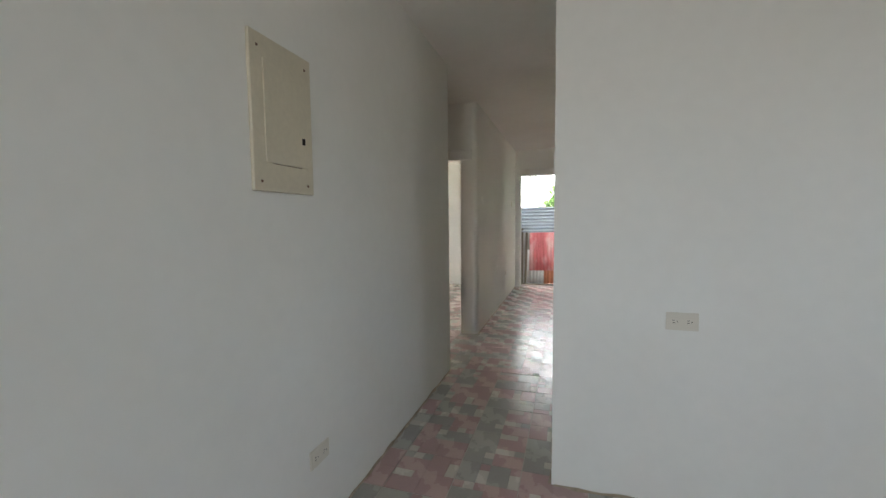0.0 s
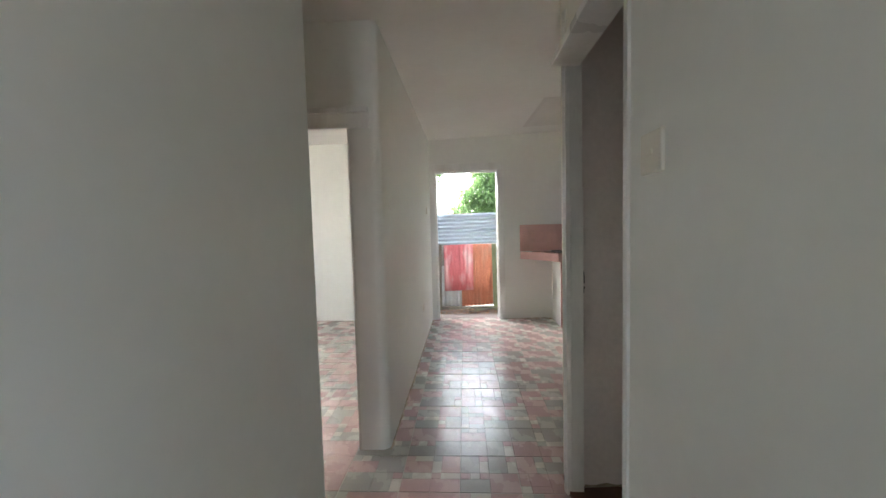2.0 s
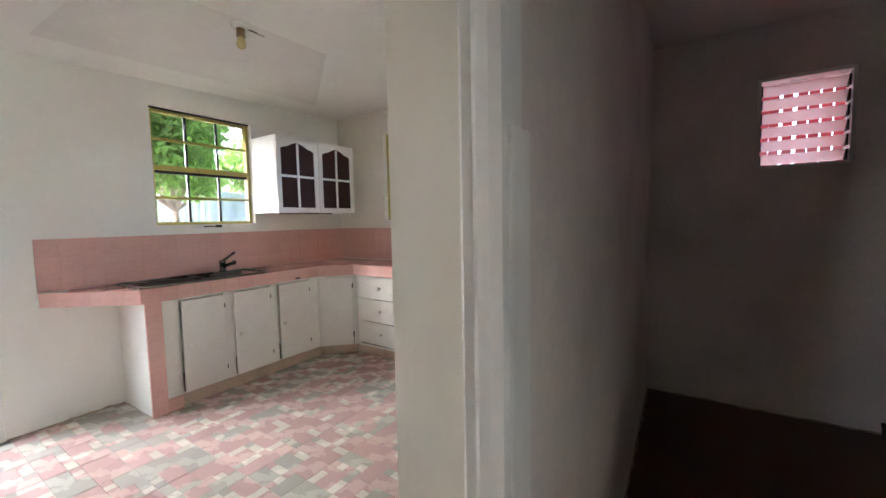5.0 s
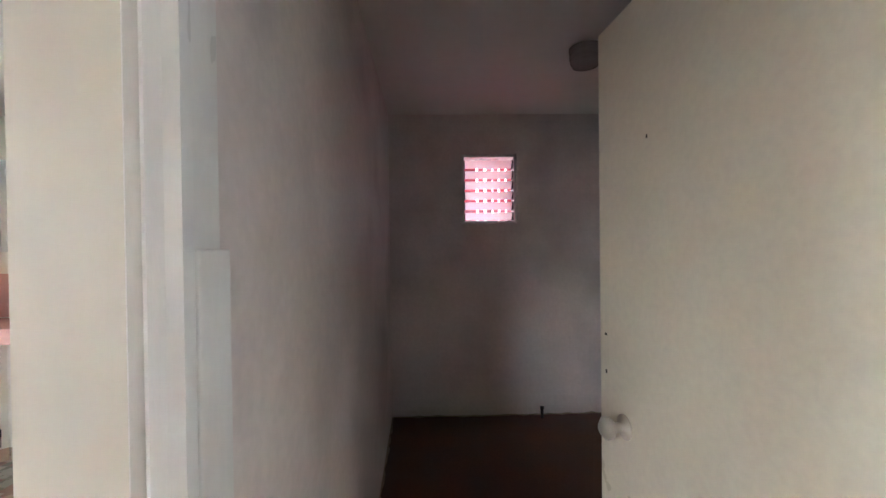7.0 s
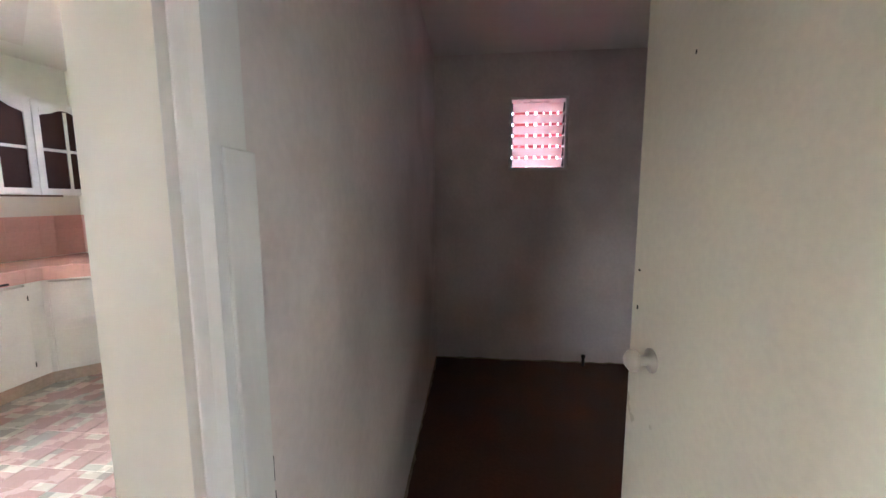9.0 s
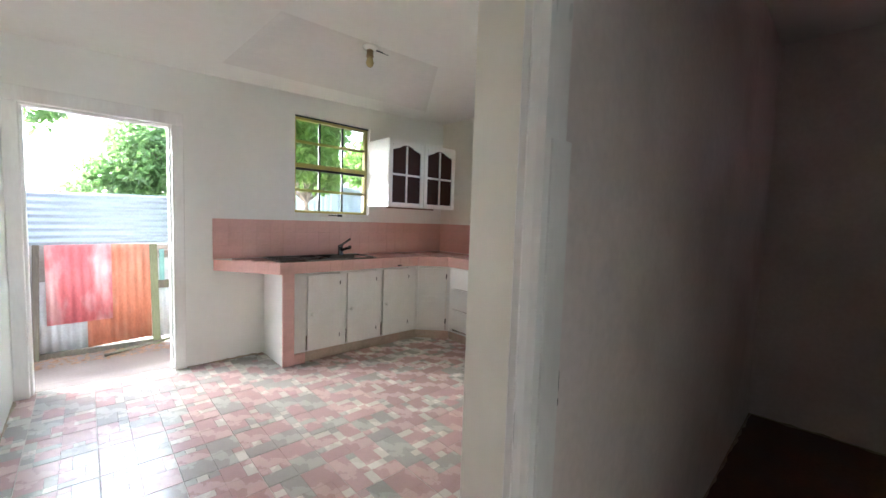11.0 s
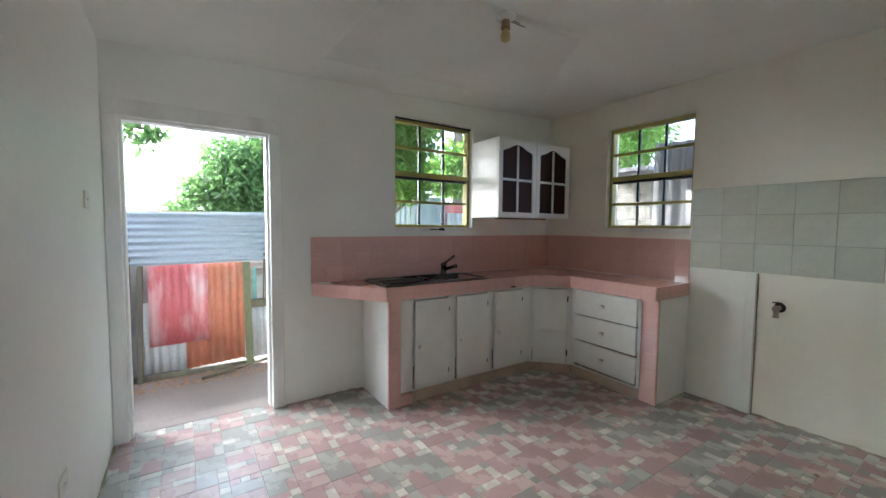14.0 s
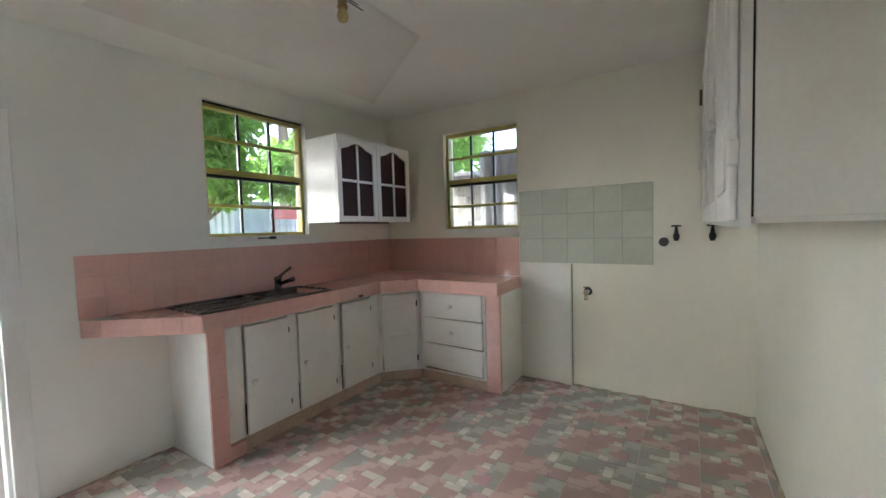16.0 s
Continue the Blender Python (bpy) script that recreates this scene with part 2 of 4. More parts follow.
def boxes(*rows, bev=0.0):
    bm = bmesh.new()
    for r in rows:
        box(bm, *r, bev=bev)
    return bm


def lathe(bm, profile, m=Matrix(), seg=16):
    """Turn (radius, height) pairs about z, then lay the result by m."""
    rings = []
    for r, h in profile:
        rings.append([bm.verts.new(m @ Vector((r * math.cos(2 * math.pi * k / seg), r * math.sin(2 * math.pi * k / seg), h))) for k in range(seg)])
    for a, b in zip(rings, rings[1:]):
        for k in range(seg):
            bm.faces.new((a[k], a[(k + 1) % seg], b[(k + 1) % seg], b[k]))
    bm.faces.new(rings[0][::-1])
    bm.faces.new(rings[-1])
    for f in bm.faces:
        f.smooth = True
    return bm


def prism(bm, outline, z0, z1):
    """An upright slab over an outline of (x, y)."""
    low = [bm.verts.new((x, y, z0)) for x, y in outline]
    top = [bm.verts.new((x, y, z1)) for x, y in outline]
    bm.faces.new(low[::-1])
    bm.faces.new(top)
    for k in range(len(outline)):
        j = (k + 1) % len(outline)
        bm.faces.new((low[k], low[j], top[j], top[k]))
    return bm


def wall_mesh(axis, d0, d1, u0, u1, z0, z1, holes=()):
    """A wall of thickness d0..d1 across `axis`, from u0 to u1, with rectangular holes (u0, u1, z0, z1) through it."""
    us = sorted({u0, u1, *[h[0] for h in holes], *[h[1] for h in holes]})
    zs = sorted({z0, z1, *[h[2] for h in holes], *[h[3] for h in holes]})
    us, zs = [u for u in us if u0 <= u <= u1], [z for z in zs if z0 <= z <= z1]

    def solid(i, j):
        if not (0 <= i < len(us) - 1 and 0 <= j < len(zs) - 1):
            return False
        u, z = (us[i] + us[i + 1]) / 2, (zs[j] + zs[j + 1]) / 2
        return not any(h[0] < u < h[1] and h[2] < z < h[3] for h in holes)

    bm = bmesh.new()
    seen = {}

    def v(d, u, z):
        key = (round(d, 5), round(u, 5), round(z, 5))
        if key not in seen:
            seen[key] = bm.verts.new((d, u, z) if axis == "x" else (u, d, z))
        return seen[key]

    for i in range(len(us) - 1):
        for j in range(len(zs) - 1):
            if not solid(i, j):
                continue
            a, b, c, e = us[i], us[i + 1], zs[j], zs[j + 1]
            for d in (d0, d1):
                bm.faces.new((v(d, a, c), v(d, b, c), v(d, b, e), v(d, a, e)))
            for di, dj, p, q in ((-1, 0, (a, c), (a, e)), (1, 0, (b, c), (b, e)), (0, -1, (a, c), (b, c)), (0, 1, (a, e), (b, e))):
                if not solid(i + di, j + dj):
                    bm.faces.new((v(d0, *p), v(d1, *p), v(d1, *q), v(d0, *q)))
    return bm


def corrugated(bm, u0, u1, z0, z1, d, pitch=0.075, depth=0.012, across="z", skew=0.0):
    """A corrugated sheet facing y at y = d. across='z': ribs stand upright, 'u': ribs lie flat."""
    length = (u1 - u0) if across == "z" else (z1 - z0)
    n = max(8, int(length / pitch * 8))
    prev = None
    for k in range(n + 1):
        s = k / n * length
        off = depth * math.cos(2 * math.pi * s / pitch)
        if across == "z":
            pts = [(u0 + s, d + off, z0 + skew * s), (u0 + s, d + off, z1)]
        else:
            pts = [(u0, d + off, z0 + s), (u1, d + off, z0 + s + skew * (u1 - u0))]
        cur = [bm.verts.new(p) for p in pts] + [bm.verts.new((p[0], p[1] + 0.002, p[2])) for p in pts]
        if prev:
            bm.faces.new((prev[0], cur[0], cur[1], prev[1]))
            bm.faces.new((prev[3], cur[3], cur[2], prev[2]))
            bm.faces.new((prev[0], prev[2], cur[2], cur[0]))
            bm.faces.new((prev[1], cur[1], cur[3], prev[3]))
        prev = cur
    for f in bm.faces:
        f.smooth = True
    return bm


# ---- the house ----
LX, RX, BY = 0.242, 4.02, 7.9          # hall wall, kitchen's side wall, back wall
HX = 1.08                              # hall's other wall
TOP = 2.75


def ceil_z(x):
    return 2.385 + 0.032 * max(0.0, x - LX)


floor_slab = solo("floor", boxes((-3.1, 4.25, -2.2, 8.04, -0.35, -0.004)), GROUT, "worn mosaic tile floor in faded pink, grey-green and white", "floor", kind="structure")

solo("wall_hall_west", wall_mesh("x", 0.08, LX, -2.0, 3.845, -0.1, TOP), PAINT, "white painted hall wall", "wall", kind="structure")
R = 0.05
bm = bmesh.new()
prism(bm, [(0.08, 4.84), *[(LX - R + R * math.sin(k * math.pi / 12), 4.84 + R - R * math.cos(k * math.pi / 12)) for k in range(7)], (LX, BY), (0.08, BY)], -0.1, TOP)
solo("wall_bedroom_east", bm, PAINT, "white painted wall between hall and bedroom, its corner worn round", "wall", kind="structure")
solo("wall_bedroom_south", wall_mesh("y", 4.84, 4.96, -2.85, 0.08, -0.1, TOP, [(-0.72, 0.0799, -0.1, 1.815)]), PAINT, "white painted wall with the bedroom doorway", "wall", kind="structure")
solo("wall_lobby_west", wall_mesh("x", -1.02, -0.9, 3.72, 4.84, -0.1, TOP), PAINT, "plain white lobby wall", "wall", kind="structure")
solo("wall_lobby_south", wall_mesh("y", 3.72, 3.845, -0.9, 0.08, -0.1, TOP), PAINT, "plain white lobby wall", "wall", kind="structure")
solo("wall_north", wall_mesh("y", BY, 8.05, -3.0, 4.2, -0.35, TOP, [(0.262, 1.205, -0.35, 2.06), (2.122, 2.945, 1.32, 2.262), (-2.31, -1.407, 0.705, 1.953)]), PAINT, "white painted back wall with an open doorway and windows", "wall", kind="structure")
solo("wall_east", wall_mesh("x", RX, 4.2, 4.69, BY, -0.1, TOP, [(6.425, 7.19, 1.33, 2.262)]), CREAM_PAINT, "white painted side wall with a window", "wall", kind="structure")
solo("wall_bathroom_east", wall_mesh("x", RX, 4.2, 2.72, 4.69, -0.1, TOP, [(3.56, 4.02, 1.61, 2.18)]), BATH_WARM, "off-white bathroom wall, warm dim light put into its mauve colour, with a small louvre window", "wall", kind="structure")
# unseen window opening, assumed so that daylight enters the front room
solo("wall_front_east", wall_mesh("x", RX, 4.2, -2.0, 2.72, -0.1, TOP, [(0.0, 1.2, 0.95, 2.05)]), PAINT, "plain white side wall with an unseen opening added for light of the front room", "wall", kind="structure")
solo("wall_hall_east", wall_mesh("x", HX, 1.2, 2.78, 3.63, -0.1, TOP), PAINT, "white painted hall wall beside the bathroom door", "wall", kind="structure")
solo("wall_front_room", wall_mesh("y", 2.655, 2.78, HX, RX, -0.1, TOP), PAINT, "plain white painted wall with a socket", "wall", kind="structure")
bm = bmesh.new()
prism(bm, [(1.16, 4.522), (1.225, 4.522), (RX, 4.615), (RX, 4.757), (1.23, 4.705), (1.175, 4.66)], -0.1, TOP)
bm.normal_update()
# bathroom face takes the paint tinted for the warm light in there
for f in bm.faces:
    if f.normal.y < -0.5 and f.calc_center_median().x > 1.3:
        f.material_index = 1
prism(bm, [(HX, 3.63), (1.2, 3.63), (1.2251, 4.522), (1.16, 4.522)], 1.99, TOP)
solo("wall_partition", bm, [CREAM_PAINT, BATH_WARM], "white painted partition between kitchen and bathroom", "wall", kind="structure")
# unseen front doorway, assumed from the light falling in from behind
solo("wall_south", wall_mesh("y", -2.2, -2.0, -3.0, 4.2, -0.1, TOP, [(0.35, 1.35, -0.1, 2.1)]), PAINT, "plain white front wall", "wall", kind="structure")
# the opening is made up, to let skylight through the bedroom into the hall
solo("wall_west", wall_mesh("x", -3.0, -2.85, -2.0, BY, -0.1, TOP, [(5.6, 6.9, 0.75, 1.95)]), PAINT, "plain white side wall with an unseen opening added for light", "wall", kind="structure")

bm = bmesh.new()
prev = None
for x in (-3.0, 0.0, 0.242, 1.08, 2.0, 3.0, 4.2):
    z = ceil_z(x)
    cur = [bm.verts.new((x, -2.2, z)), bm.verts.new((x, 8.05, z)), bm.verts.new((x, 8.05, z + 0.2)), bm.verts.new((x, -2.2, z + 0.2))]
    if prev:
        for k in range(4):
            j = (k + 1) % 4
            bm.faces.new((prev[k], prev[j], cur[j], cur[k]))
    else:
        bm.faces.new(cur)
    prev = cur
bm.faces.new(prev)
solo("ceiling", bm, CEIL, "white painted ceiling, a little stained", "ceiling", kind="structure")

# ---- doorway to the bedroom ----
door = thing("door_1", "white painted door frame head and pinkish door standing ajar", "door", (0, 0, 0), kind="structure")
part("frame_head", boxes((-0.78, 0.19, 4.822, 4.8398, 1.815, 1.925), (-0.78, 0.19, 4.806, 4.822, 1.895, 1.925), (-0.78, 0.075, 4.812, 4.822, 1.815, 1.835), bev=0.003), TRIM, door)
part("jamb", boxes((0.066, 0.0795, 4.838, 4.962, 0.0, 1.815), (-0.72, -0.7, 4.838, 4.962, 0.0, 1.815)), TRIM, door)
leaf = part("door_leaf", boxes((0.0, 0.035, 0.0, 0.74, 0.015, 1.795), bev=0.003), DOORWOOD, door, "pinkish brown painted door leaf")
leaf.matrix_local = pose(-0.7, 4.83, 0, 0, 0, 231)
bm = bmesh.new()
lathe(bm, [(0.028, 0.0), (0.028, 0.006), (0.011, 0.01), (0.011, 0.03), (0.024, 0.04), (0.028, 0.052), (0.022, 0.064), (0.006, 0.068)], pose(0.035, 0.675, 1.02, 0, 90, 0), 18)
part("knob", bm, BRASS, leaf, "brass knob")
part("latch", boxes((0.008, 0.028, 0.74, 0.743, 0.96, 1.08), (0.012, 0.024, 0.743, 0.757, 1.01, 1.035)), CHROME, leaf)

# ---- bathroom doorway ----
door = thing("door_2", "white painted door frame with a cream door opened inward", "door", (0, 0, 0), kind="structure")
part("jamb", boxes((1.1685, 1.226, 4.49, 4.5215, 0.0, 1.99), bev=0.003), TRIM, door, "chipped white gloss jamb")
part("door_stop", boxes((1.1685, 1.226, 4.48, 4.4898, 0.0, 1.43), bev=0.002), TRIM, door)
part("jamb", boxes((1.072, 1.215, 3.632, 3.656, 0.0, 1.96), bev=0.003), TRIM, door)
part("hinge_stile", boxes((1.188, 1.215, 3.657, 3.714, 0.0, 1.958), bev=0.002), TRIM, door)
part("frame_head", boxes((1.09, 1.215, 3.632, 4.49, 1.96, 1.9895), bev=0.003), TRIM, door)
bm = bmesh.new()
prism(bm, [(1.15, 4.483), (1.168, 4.4835), (1.168, 4.535), (1.156, 4.538), (1.147, 4.53), (1.152, 4.52), (1.143, 4.51), (1.149, 4.498)], 0.0, 2.2)
part("casing", bm, TRIM, door, "thickly painted casing strip")
part("strike_plate", boxes((1.2262, 1.229, 4.4825, 4.491, 0.955, 0.972), (1.2262, 1.232, 4.4825, 4.491, 0.9725, 0.985), (1.2262, 1.231, 4.4825, 4.491, 1.0, 1.0195), (1.2262, 1.231, 4.4825, 4.491, 1.02, 1.036), (1.2262, 1.229, 4.4825, 4.491, 1.0365, 1.052), bev=0.001), BLACK, door, "torn blackened strike holes")
leaf = part("door_leaf", boxes((0.0, 0.66, -0.018, 0.018, 0.03, 1.99), bev=0.003), CREAMDOOR, door, "cream painted flush door leaf")
leaf.matrix_local = pose(1.19, 3.735, 0, 0, 0, 5)
bm = bmesh.new()
lathe(bm, [(0.03, 0.0), (0.03, 0.004), (0.012, 0.008), (0.012, 0.03), (0.026, 0.038), (0.027, 0.052), (0.015, 0.062)], pose(0.545, 0.018, 0.985, -90, 0, 0), 18)
part("knob", bm, mat("tarnished_knob", (0.42, 0.38, 0.32), 0.35, metal=0.3), leaf, "tarnished, paint-flecked knob")
part("hole", boxes((0.625, 0.632, 0.018, 0.019, 1.09, 1.1), (0.625, 0.634, 0.018, 0.019, 1.19, 1.196), (0.452, 0.456, 0.018, 0.019, 1.66, 1.668)), DARK, leaf)

solo("bathroom_floor", boxes((1.16, RX, 2.78, 4.6, -0.003, 0.018)), BATH_FLOOR, "dark reddish brown bathroom floor", "floor", kind="structure")
bm = bmesh.new()
lathe(bm, [(0.085, 0.0), (0.085, -0.02), (0.08, -0.024), (0.078, -0.035), (0.083, -0.04), (0.083, -0.052), (0.077, -0.057), (0.08, -0.064), (0.078, -0.078), (0.07, -0.083), (0.068, -0.095), (0.03, -0.108)], pose(2.86, 3.44, ceil_z(2.86)), 24)
lamp = solo("ceiling_lamp", bm, mat("grey_ribbed_glass", (0.3, 0.28, 0.27), 0.15, vary=0.1, stretch=(1, 1, 12)), "small round glass ceiling lamp on the bathroom ceiling", "lamp")
bm = bmesh.new()
lathe(bm, [(0.012, 0.018), (0.012, 0.09), (0.016, 0.09), (0.016, 0.11)], pose(3.95, 3.39, 0), 10)
solo("pipe_stub", bm, BLACK, "short dark pipe standing up from the bathroom floor", "pipe")

win = thing("window_3", "small louvre window with frosted pink glass slats", "window", (0, 0, 0), kind="structure")
part("window_frame", boxes((4.03, 4.17, 3.562, 3.582, 1.612, 2.178), (4.03, 4.17, 3.998, 4.018, 1.612, 2.178), (4.03, 4.17, 3.582, 3.998, 1.612, 1.632), (4.03, 4.17, 3.582, 3.998, 2.158, 2.178), bev=0.002), TRIM, win)
for k in range(6):
    z = 1.672 + k * 0.087
    slat = part("slat", boxes((-0.003, 0.003, -0.2, 0.2, -0.036, 0.036)), LOUVRE, win)
    slat.matrix_local = pose(4.09, 3.79, z, 0, -38, 0)
    part("slat_clip", boxes((4.06, 4.12, 3.584, 3.592, z - 0.035, z + 0.03)), BLACK, win)
    part("slat_clip", boxes((4.06, 4.12, 3.988, 3.996, z - 0.035, z + 0.03)), BLACK, win)
red_fence = thing("red_fence", "red painted slatted fence close outside the bathroom window", "fence", (4.86, 2.9, -0.33))
me = mesh_of(boxes((-0.006, 0.006, 0.0, 0.062, 0.0, 2.85), bev=0.002), "fence_slat", REDCLOTH)
for k in range(26):
    ob = new("fence_slat", me)
    ob.parent = red_fence
    ob.matrix_local = pose(0, k * 0.075, 0, random.uniform(-0.3, 0.3), 0, 0)
for z in (0.5, 2.6):
    part("rail", boxes((0.0065, 0.04, 0.0, 1.94, z, z + 0.07), bev=0.003), REDCLOTH, red_fence)

# ---- back doorway ----
door = thing("door_3", "white painted door frame of the open back doorway", "door", (0, 0, 0), kind="structure")
F0, F1 = 7.885, 8.02
part("jamb", boxes((0.246, 0.32, F0, 7.93, 0.0, 1.97), (0.246, 0.335, 7.93, F1, 0.0, 1.955), bev=0.004), TRIM, door)
part("jamb", boxes((1.14, 1.22, F0, 7.93, 0.0, 1.97), (1.125, 1.204, 7.93, F1, 0.0, 1.955), bev=0.004), TRIM, door)
part("frame_head", boxes((0.246, 1.22, F0, 7.93, 1.971, 2.068), (0.264, 1.204, 7.93, F1, 1.956, 2.059), bev=0.004), TRIM, door)
part("door_sill", boxes((0.262, 1.205, 7.98, 8.12, -0.33, 0.002), bev=0.006), EARTH, door, "worn concrete door sill")


def sash_window(name, label, width, z0, z1, at, turn, colour, bars, latch=True, rail=None):
    """A two-sash window, seen from inside along +y, its lower left inner corner at `at`."""
    w = thing(name, label, "window", at, kind="structure", turn=turn)
    h, mid = z1 - z0, (z1 - z0) * 0.475
    t = 0.028
    part("window_frame", boxes((0, t, 0.05, 0.11, 0, h), (width - t, width, 0.05, 0.11, 0, h), (t, width - t, 0.05, 0.11, h - 0.035, h), (t, width - t, 0.05, 0.11, 0, 0.03), bev=0.002), colour, w)
    if latch:
        part("window_frame", boxes((0, width, 0.035, 0.05, h - 0.014, h - 0.0005)), BLACK, w)
    part("meeting_rail", boxes((t, width - t, 0.045, 0.1, mid, mid + 0.042), bev=0.003), rail or colour, w)
    part("meeting_rail", boxes((t, width - t, 0.06, 0.1, mid - 0.022, mid)), BLACK, w)
    for k in (1, 2):
        u = t + (width - 2 * t) * k / 3
        part("glazing_bar", boxes((u - 0.009, u + 0.009, 0.078, 0.098, 0.03, h - 0.035)), BLACK, w)
    for z in (0.03 + (mid - 0.05) / 2, mid + 0.042 + (h - mid - 0.077) / 2):
        part("glazing_bar", boxes((t, width - t, 0.06, 0.085, z - 0.012, z + 0.012), bev=0.002), bars, w)
    for row, (za, zb) in enumerate(((0.03, mid), (mid + 0.042, h - 0.035))):
        pane = part("pane", boxes((t, width - t, 0.087, 0.089, za, zb)), GLASS, w)
        pane.visible_shadow = False
    part("window_sill", boxes((0.002, width - 0.002, -0.006, 0.06, -0.03, 0.006), bev=0.003), TRIM, w)
    if latch:
        part("window_latch", boxes((width * 0.42, width * 0.56, -0.014, -0.004, -0.018, -0.008), (width * 0.54, width * 0.6, -0.022, -0.004, -0.024, 0.0), bev=0.002), BLACK, w)
    return w


sash_window("window_1", "yellow painted sash window with black glazing bars above the sink", 0.823, 1.32, 2.262, (2.122, BY, 1.32), 0, YELLOW, YELLOW)
sash_window("window_2", "yellow painted sash window with black glazing bars over the worktop", 0.765, 1.33, 2.262, (RX, 7.19, 1.33), -90, YELLOW, YELLOW, False)
sash_window("window_4", "bedroom sash window with black bars", 0.903, 0.705, 1.953, (-2.31, BY, 0.705), 0, TRIM, BLACK, False, BLACK)

# ---- kitchen base units ----
def knob_at(parent, m, material=CAB):
    bm = bmesh.new()
    lathe(bm, [(0.008, 0), (0.008, 0.012), (0.017, 0.018), (0.018, 0.026), (0.01, 0.032)], m, 14)
    return part("knob", bm, material, parent, "round white knob")


FRONT = 7.44                      # face of the sink run
SIDE = 3.53                       # face of the drawer run
unit = thing("sink_cabinet", "built-in white sink cabinet with three painted doors", "cabinet", (0, 0, 0), group="kitchen base units")
DOORS = ((2.05, 2.355), (2.44, 2.755), (2.835, 3.155))
part("end_panel", boxes((1.835, 1.93, 7.43, 7.895, 0.0, 0.8)), CAB, unit)
part("face_frame", wall_mesh("y", FRONT, 7.46, 1.9305, 3.27, 0.09, 0.8, [(a - 0.007, b + 0.007, 0.096, 0.783) for a, b in DOORS]), CAB, unit)
part("cabinet_floor", boxes((1.9305, 3.27, 7.461, 7.895, 0.0, 0.088)), BROWNWOOD, unit)
part("plinth", boxes((1.931, 3.29, 7.443, 7.46, 0.0, 0.088)), PLINTH, unit, "chipped pinkish tan plinth")
for k, (a, b) in enumerate(DOORS):
    d = part("cabinet_door", boxes((0, b - a, -0.022, 0, 0.104, 0.775), bev=0.003), CAB, unit)
    d.matrix_local = pose(a, FRONT - 0.002, 0, 0, (0.3, -0.35, 0.25)[k], (0.5, -0.3, 0.7)[k])
    knob_at(d, pose(0.035, -0.022, 0.43, 90, 0, 0))
    for z in (0.2, 0.69):
        part("hinge", boxes((b - a - 0.003, b - a + 0.006, -0.023, -0.006, z - 0.018, z + 0.018), bev=0.002), BLACK, d)
unit = thing("corner_cabinet", "built-in white corner cabinet set on the diagonal", "cabinet", (0, 0, 0), group="kitchen base units")
L4 = math.hypot(0.26, 0.27)
DIAG = pose(3.27, 7.44, 0, 0, 0, math.degrees(math.atan2(-0.27, 0.26)))
body = part("face_frame", wall_mesh("y", 0, 0.02, 0, L4, 0.09, 0.8, [(0.03, L4 - 0.034, 0.094, 0.781)]), CAB, unit)
body.matrix_local = DIAG
pl = part("plinth", boxes((0, L4, 0.008, 0.05, 0.0, 0.088)), PLINTH, unit)
pl.matrix_local = DIAG
d = part("cabinet_door", boxes((0.035, L4 - 0.04, -0.02, -0.001, 0.1, 0.775), (0.08, L4 - 0.09, -0.024, -0.02, 0.12, 0.14), (0.08, L4 - 0.09, -0.024, -0.02, 0.4, 0.412), (0.08, L4 - 0.09, -0.024, -0.02, 0.46, 0.472), bev=0.003), CAB, unit)
d.matrix_local = DIAG
for z in (0.2, 0.69):
    part("hinge", boxes((L4 - 0.044, L4 - 0.032, -0.024, -0.004, z - 0.025, z + 0.025), bev=0.002), BLACK, d)
unit = thing("drawer_cabinet", "built-in white cabinet with three drawers, the lowest sagging", "cabinet", (0, 0, 0), group="kitchen base units")
part("face_frame", wall_mesh("x", SIDE, 3.55, 6.53, 7.17, 0.09, 0.8, [(6.55, 7.13, 0.1, 0.794)]), CAB, unit)
part("end_panel", boxes((3.57, RX - 0.005, 6.412, 6.5, 0.0, 0.8)), CAB, unit)
part("plinth", boxes((3.54, 3.59, 6.53, 7.17, 0.0, 0.088)), PLINTH, unit)
for z0, z1, tilt in ((0.572, 0.79, 0.0), (0.348, 0.568, 0.5), (0.131, 0.343, 1.5)):
    dr = part("drawer", boxes((-0.02, 0.0, -0.57, 0.0, 0.0, z1 - z0), bev=0.004), CAB, unit)
    dr.matrix_local = pose(SIDE + 0.004, 7.125, z0, tilt, 0, 0)
    knob_at(dr, pose(-0.02, -0.285, (z1 - z0) / 2, 0, -90, 0))
for z in (0.345, 0.57):
    part("drawer_rail", boxes((SIDE + 0.012, SIDE + 0.03, 6.55, 7.13, z - 0.02, z + 0.02)), BROWNWOOD, unit)


def tile_mesh(w, h, t=0.0025, e=0.0004):
    """One ceramic tile, lying in x and z, its face towards -y."""
    bm = bmesh.new()
    back = [bm.verts.new(p) for p in ((0, 0, 0), (w, 0, 0), (w, 0, h), (0, 0, h))]
    front = [bm.verts.new(p) for p in ((e, -t, e), (w - e, -t, e), (w - e, -t, h - e), (e, -t, h - e))]
    bm.faces.new(front)
    for k in range(4):
        j = (k + 1) % 4
        bm.faces.new((back[k], back[j], front[j], front[k]))
    return bm


